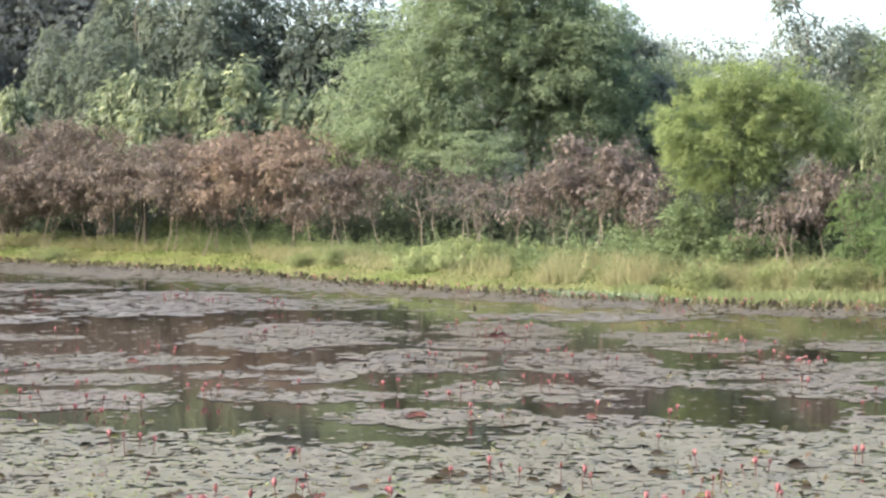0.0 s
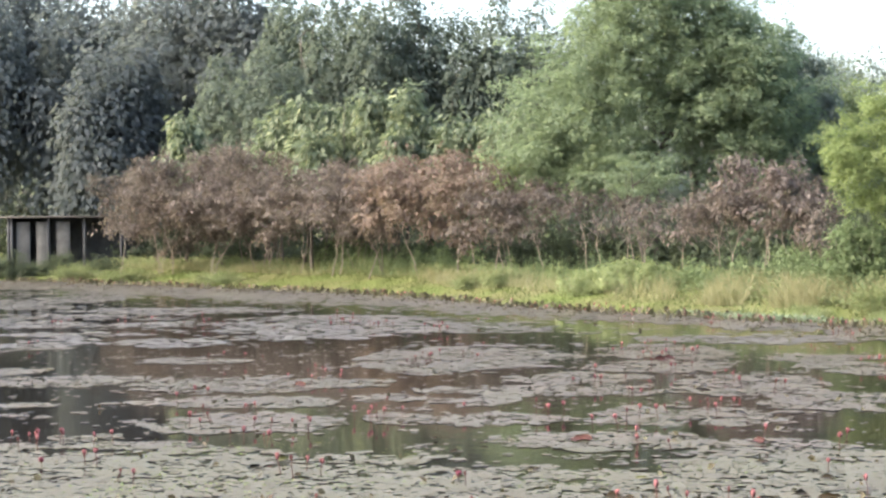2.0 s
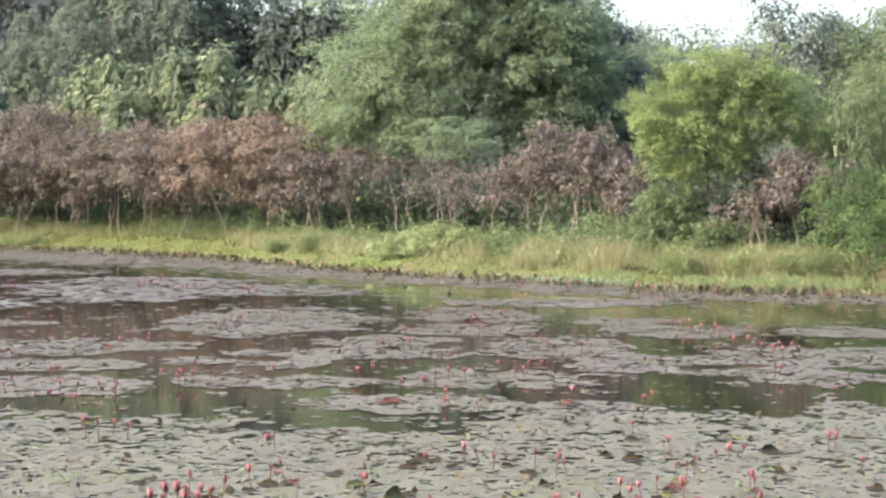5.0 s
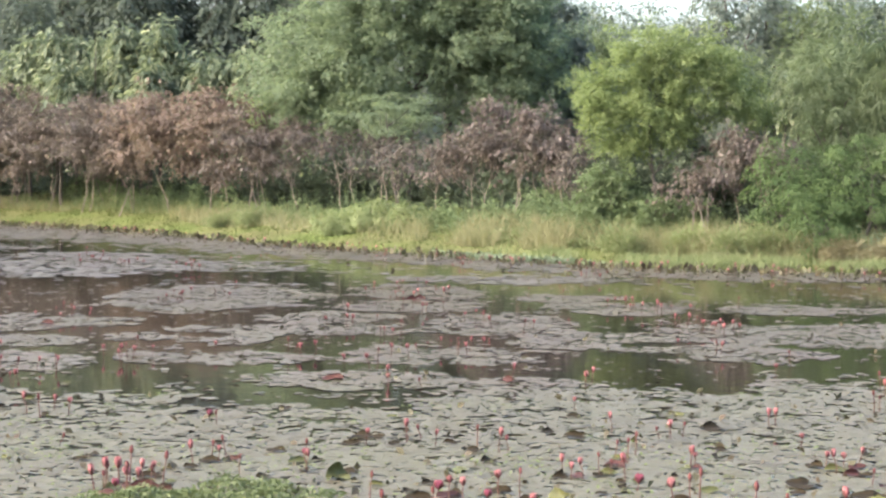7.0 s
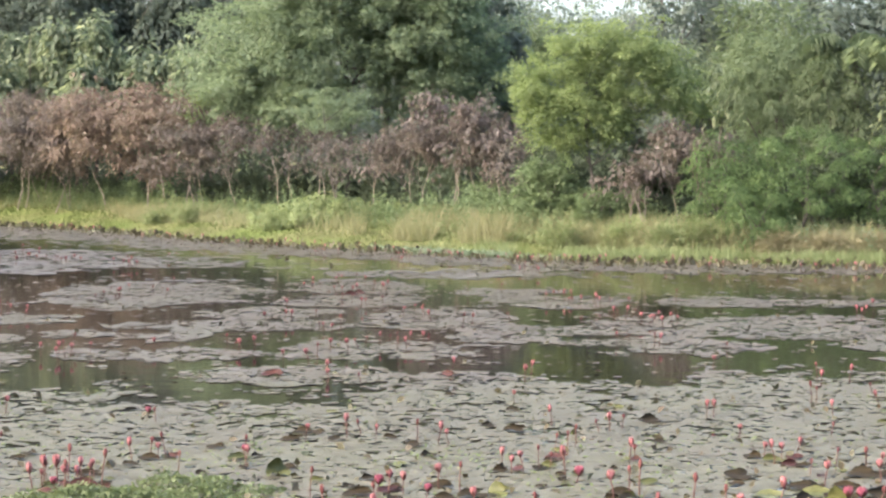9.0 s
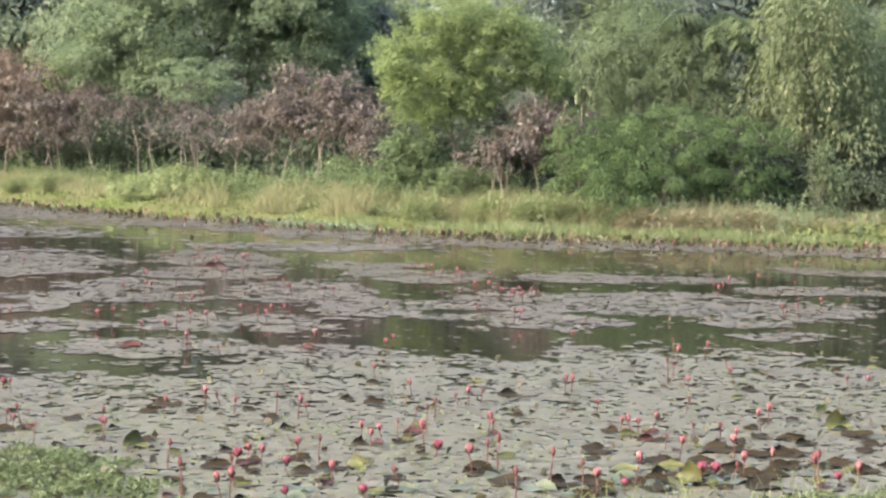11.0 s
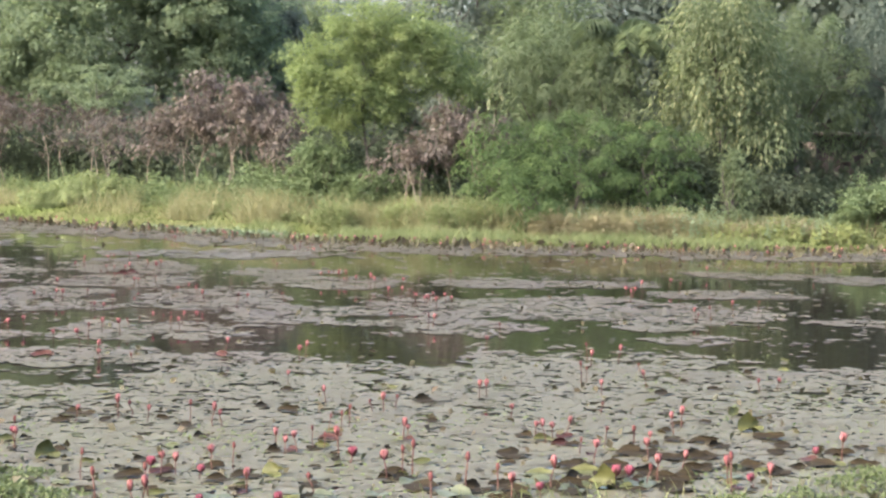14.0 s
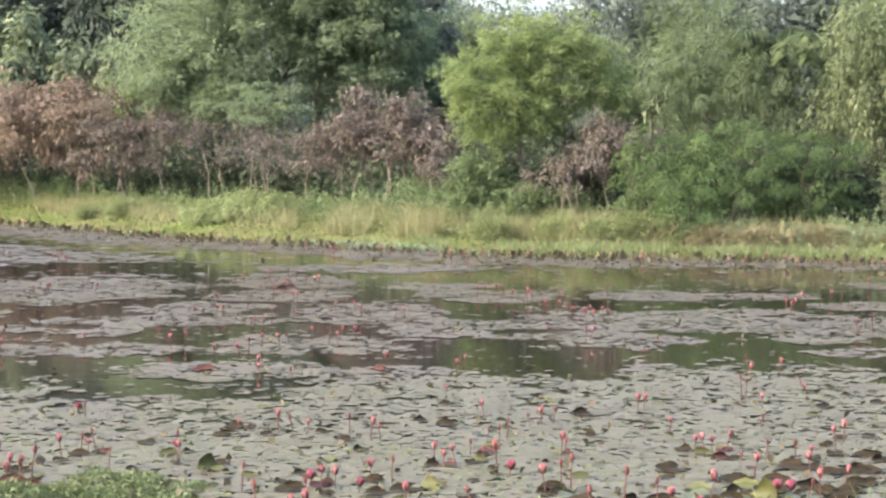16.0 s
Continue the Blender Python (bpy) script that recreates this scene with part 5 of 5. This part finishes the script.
# ---- water lilies ----
def petal_ring(length, fat, op, petals, turn=0.0, slim=1.0):
    """A ring of pointed petals; op 0 is shut, 1 wide open."""
    out = []
    s = np.linspace(0, 1, 5)
    rad = fat * (np.sin(s * np.pi * 0.9) * (1 - op) + op * s * 2.4) + 0.004
    zz = length * s * (1 - 0.35 * op)
    half = fat * 0.75 * slim * np.sin(np.pi * (s * 0.86 + 0.1))
    for i in range(petals):
        a = 2 * np.pi * (i + turn) / petals
        c, sn = math.cos(a), math.sin(a)
        v = [(rad[j] * c - sg * half[j] * sn, rad[j] * sn + sg * half[j] * c, zz[j]) for j in range(5) for sg in (-1, 1)]
        f = []
        for j in range(4):
            f += [(2 * j, 2 * j + 1, 2 * j + 3), (2 * j, 2 * j + 3, 2 * j + 2)]
        out.append((np.array(v), np.array(f)))
    return joined(out)


def lily(rng, stem_h, length, fat, opening, mat, label):
    root = thing("water_lily", (0, 0, 0), label, "water lily", "water lilies")
    tip = np.array([rng.normal() * 0.08, rng.normal() * 0.08, 1.0]) * stem_h
    s = np.linspace(0, 1, 5)[:, None]
    p = np.array([0, 0, -0.05]) + (tip + [0, 0, 0.05]) * s + np.sin(s * np.pi) * np.array([0.02, 0.01, 0]) * rng.normal()
    part("stem", mesh_from("stem", *tube(p, np.full(5, 0.006), 6), M_STEM), root)
    v, f = joined([petal_ring(length, fat, opening, 7), petal_ring(length * 0.94, fat * 0.8, opening * 0.55, 6, 0.5)])
    part("blossom", mesh_from("blossom", v + tip, f, mat), root)
    v, f = petal_ring(length * 0.8, fat * 1.15, opening * 1.15 + 0.04, 4, 0.2, 0.8)
    v, f = np.vstack([v, [(0, 0, 0)]]), np.vstack([f, [(10 * k, len(v), 10 * k + 1) for k in range(4)]])
    part("calyx", mesh_from("calyx", v + tip, f, M_SEPAL), root, "dark maroon-brown calyx")
    return root


rng = np.random.default_rng(91)
RED = "crimson water lily bud on a reddish stem"
TYPES = [lily(rng, 0.17, 0.1, 0.016, 0.26, M_PETAL, RED), lily(rng, 0.13, 0.1, 0.016, 0.42, M_PETAL, RED), lily(rng, 0.21, 0.066, 0.010, 0.0, M_BUD, "closed brownish-red water lily bud on a tall stem"),
         lily(rng, 0.15, 0.095, 0.017, 0.6, M_PETAL, "half-open crimson water lily"), lily(rng, 0.06, 0.085, 0.022, 0.4, M_PINK, "opening magenta water lily close to the water"),
         lily(rng, 0.14, 0.06, 0.010, 0.0, M_BUD, "closed brownish-red water lily bud on a stem"), lily(rng, 0.05, 0.07, 0.025, 0.5, M_WHITE, "open white water lily close to the water")]
for ob, (px, py) in zip(TYPES, ((1.43, 19.3), (0.9, 16.5), (1.41, 16.64), (5.2, 16.78), (1.1, 16.32), (0.6, 19.98), (0.75, 58.0))):
    ob.location = (px, py, 0)
BLOOMS_A = [(-0.53, 18.78), (-0.48, 18.03), (0.07, 19.84), (0.48, 19.9), (0.77, 19.65), (1.2, 19.54), (1.48, 19.28), (0.1, 16.4), (0.69, 16.63), (0.78, 16.57), (1.24, 16.76), (0.62, 15.57), (0.18, 15.12),
            (0.47, 14.96), (0.58, 14.95), (1.01, 15.01), (1.42, 15.61), (-3.0, 19.44), (-2.28, 17.51), (-1.43, 18.71), (-1.35, 18.6), (-1.31, 18.78), (-1.61, 18.38), (-1.12, 17.81), (-0.52, 18.55),
            (-1.7, 21.69), (-2.15, 16.91), (-2.01, 16.75)]
BLOOMS_B = [(3.14, 20.05), (3.3, 20.17), (3.45, 20.25), (2.73, 20.73), (2.76, 19.07), (2.25, 17.78), (2.34, 17.78), (2.06, 17.63), (1.91, 17.91), (1.95, 17.54), (2.52, 18.71), (2.63, 18.59), (2.43, 17.35),
            (2.5, 16.97), (3.17, 18.24), (3.23, 18.23), (2.66, 16.09), (2.85, 16.22), (2.92, 16.21), (3.23, 15.39), (3.43, 15.25), (3.5, 14.99), (3.79, 15.17), (4.5, 17.91), (4.48, 18.23), (4.55, 19.44),
            (4.58, 21.24), (4.66, 21.24), (1.91, 15.37), (1.61, 14.96), (2.75, 14.58)]
BLOOMS_C = [(6.06, 22.35), (6.16, 22.45), (6.05, 21.32), (6.74, 21.9), (7.88, 21.24), (8.23, 21.43), (5.94, 18.32), (6.18, 18.79), (4.65, 18.07), (4.86, 18.31), (5.58, 19.63), (5.29, 17.48), (5.46, 17.57),
            (5.0, 17.5), (4.66, 17.13), (4.67, 16.64), (5.3, 16.01), (4.59, 15.68), (4.7, 15.67), (4.99, 15.78), (4.86, 15.52), (5.53, 15.47), (5.47, 15.21), (5.7, 15.38), (5.82, 15.26), (3.98, 15.46),
            (6.78, 16.67), (7.02, 16.59)]
BLOOMS_D = [(-6.39, 23.02), (-6.26, 23.02), (-6.9, 22.9), (-5.52, 21.39), (-5.35, 21.3), (-3.84, 22.16), (-3.61, 21.81), (-3.57, 22.52), (-3.34, 22.17), (-7.11, 31.22), (-6.94, 31.84), (-6.81, 32.26), (-5.62, 29.32),
            (-5.44, 29.32), (-5.63, 36.45), (-5.01, 35.51), (-1.6, 21.23), (1.27, 29.98), (1.49, 29.1), (1.64, 29.27), (2.06, 25.71), (2.56, 22.62), (1.15, 41.22), (-0.6, 34.51), (-2.2, 29.3), (0.75, 24.55)]


def plant_lily(px, py, kind, size):
    copy_thing(TYPES[kind], pose(px, py, 0, rng.normal() * 4, rng.normal() * 4, rng.random() * 360) @ Matrix.Scale(size, 4))


CLUSTER = [(-2.3 + 0.07 * (i * 5 % 9), 16.65 + 0.09 * (i * 7 % 11)) for i in range(11)]
for i, (px, py) in enumerate([q for q in BLOOMS_A + BLOOMS_B + BLOOMS_C + CLUSTER if q[1] < 19]):
    ob = new("curled_lily_leaf", flap_mesh(rng, rng.uniform(0.04, 0.10), rng.uniform(0.6, 1.3), (M_FLAP, M_FLAP, M_FLAPGREEN, M_REDLEAF)[i % 4]))
    ob.matrix_world = pose(px + rng.normal() * 0.09, py + rng.normal() * 0.12, 0.025, 0, 0, rng.uniform(-70, 70)) @ Matrix.Diagonal((1.3, 1.0, 0.5, 1))
    tagged(ob, "crumpled dark lily leaf at the foot of a flower", "lily leaf", "curled lily leaves")
for px, py in BLOOMS_A + BLOOMS_B + BLOOMS_C + BLOOMS_D + CLUSTER:
    plant_lily(px, py, int(rng.choice([0, 1, 2, 3, 4, 5], p=[0.24, 0.2, 0.16, 0.22, 0.06, 0.12])), rng.uniform(0.75, 1.1) * (1.2 if py < 17.5 else 1))
made = 0
far_spots = []
while made < 300:
    py = 24 + 40 * rng.random() ** 1.15
    px = py * math.tan(radians(rng.uniform(-20, 24)))
    if py > shore(px) - 1 or cover(px, py) < 0.4:
        continue
    for _ in range(int(rng.integers(1, 6))):
        qx, qy, kind, size = px + rng.normal() * 0.25, py + rng.normal() * 0.4, int(rng.choice([0, 1, 2, 3, 5])), rng.uniform(0.75, 1.1)
        made += 1
        if qy < 27:
            plant_lily(qx, qy, kind, size)
        else:
            far_spots.append((qx, qy, kind, size))
for _ in range(160):
    qx = rng.uniform(-30, 22)
    far_spots.append((qx, float(shore(qx)) - 0.5 - abs(rng.normal()) * 2.0, int(rng.choice([0, 1, 2, 3, 5])), rng.uniform(0.8, 1.2)))


def distant_lilies(spots):
    """The lilies too far off to pick apart, stems and blossoms in one mesh."""
    pieces, slots = [], []
    mats = [M_STEM, M_PETAL, M_BUD, M_SEPAL]
    for qx, qy, kind, size in spots:
        turn = pose(qx, qy, 0, rng.normal() * 4, rng.normal() * 4, rng.random() * 360) @ Matrix.Scale(size, 4)
        for ob in TYPES[kind].children:
            co = np.empty(len(ob.data.vertices) * 3, np.float32)
            ob.data.vertices.foreach_get("co", co)
            ix = np.empty(len(ob.data.polygons) * 3, np.int32)
            ob.data.polygons.foreach_get("vertices", ix)
            m = np.array(turn)
            pieces.append((co.reshape(-1, 3) @ m[:3, :3].T + m[:3, 3], ix.reshape(-1, 3)))
            slots += [mats.index(ob.data.materials[0])] * (len(ix) // 3)
    me = mesh_from("distant_water_lilies", *joined(pieces), M_STEM)
    for mat in mats[1:]:
        me.materials.append(mat)
    me.polygons.foreach_set("material_index", np.array(slots, np.int32))
    tagged(new("distant_water_lilies", me), "distant crimson water lilies scattered over the pads", "water lilies", kind="stuff")


distant_lilies(far_spots)
plant_lily(-1.35, 42.5, 6, 0.75)

# ---- herbs and grass at the near water's edge ----
def herb_bed(name, label, spots, n, seed):
    rng = np.random.default_rng(seed)
    spots = np.array(spots)
    wgt = spots[:, 2] * spots[:, 3]
    i = rng.choice(len(spots), n, p=wgt / wgt.sum())
    a, q = rng.random(n) * 6.28, rng.random(n) ** 0.6
    x = spots[i, 0] + np.cos(a) * q * spots[i, 2] * (1 + 0.15 * np.sin(a * 5))
    y = spots[i, 1] + np.sin(a) * q * spots[i, 3] * (1 + 0.15 * np.sin(a * 7))
    lump = np.array([0.5 + noise.noise((u * 3, v * 3, 5)) for u, v in zip(x, y)])
    z = np.maximum(0.0, spots[i, 4] * (1 - q ** 3) * lump) * rng.random(n) ** 0.5 + 0.01
    base = np.stack([x, y, z], 1)
    axis = unit(rng.normal(size=(n, 3)) * np.array([1, 1, 0.5]) + np.array([0, 0, 0.25]))
    ob = new(name, mesh_from(name, *leaves(base, axis, np.cross(axis, rng.normal(size=(n, 3))) + np.array([0, 0, 0.6]), rng.uniform(0.03, 0.07, n), rng.uniform(0.015, 0.032, n)), M_HERB))
    return tagged(ob, label, "water plants", kind="stuff")


herb_bed("creeping_herbs", "pale green creeping herbs at the near water's edge", [(-1.0, 16.5, 0.8, 0.9, 0.17), (-0.5, 15.5, 0.6, 0.7, 0.13), (-1.9, 15.9, 1.0, 0.9, 0.22), (0.7, 14.5, 0.9, 0.35, 0.12)], 9000, 71)
herb_bed("creeping_herbs", "green creeping herbs and grass at the near water's edge", [(3.6, 14.25, 1.4, 0.45, 0.12), (5.6, 14.3, 1.3, 0.6, 0.15), (7.3, 15.2, 0.9, 0.95, 0.17), (2.2, 14.0, 0.9, 0.35, 0.1)], 9000, 72)
rng = np.random.default_rng(73)
n = 260
bx = rng.uniform(2.5, 8.5, n)
by = np.interp(bx, [2.5, 5, 8.5], [14.3, 14.6, 15.4]) + rng.normal(size=n) * 0.25
near_grass = new("near_grass", mesh_from("near_grass", *blades(bx, by, np.zeros(n), rng.uniform(0.08, 0.3, n), rng.uniform(0.008, 0.014, n), 0.6, rng), M_TALL))
tagged(near_grass, "thin straggling grass at the near water's edge", "grass", kind="stuff")
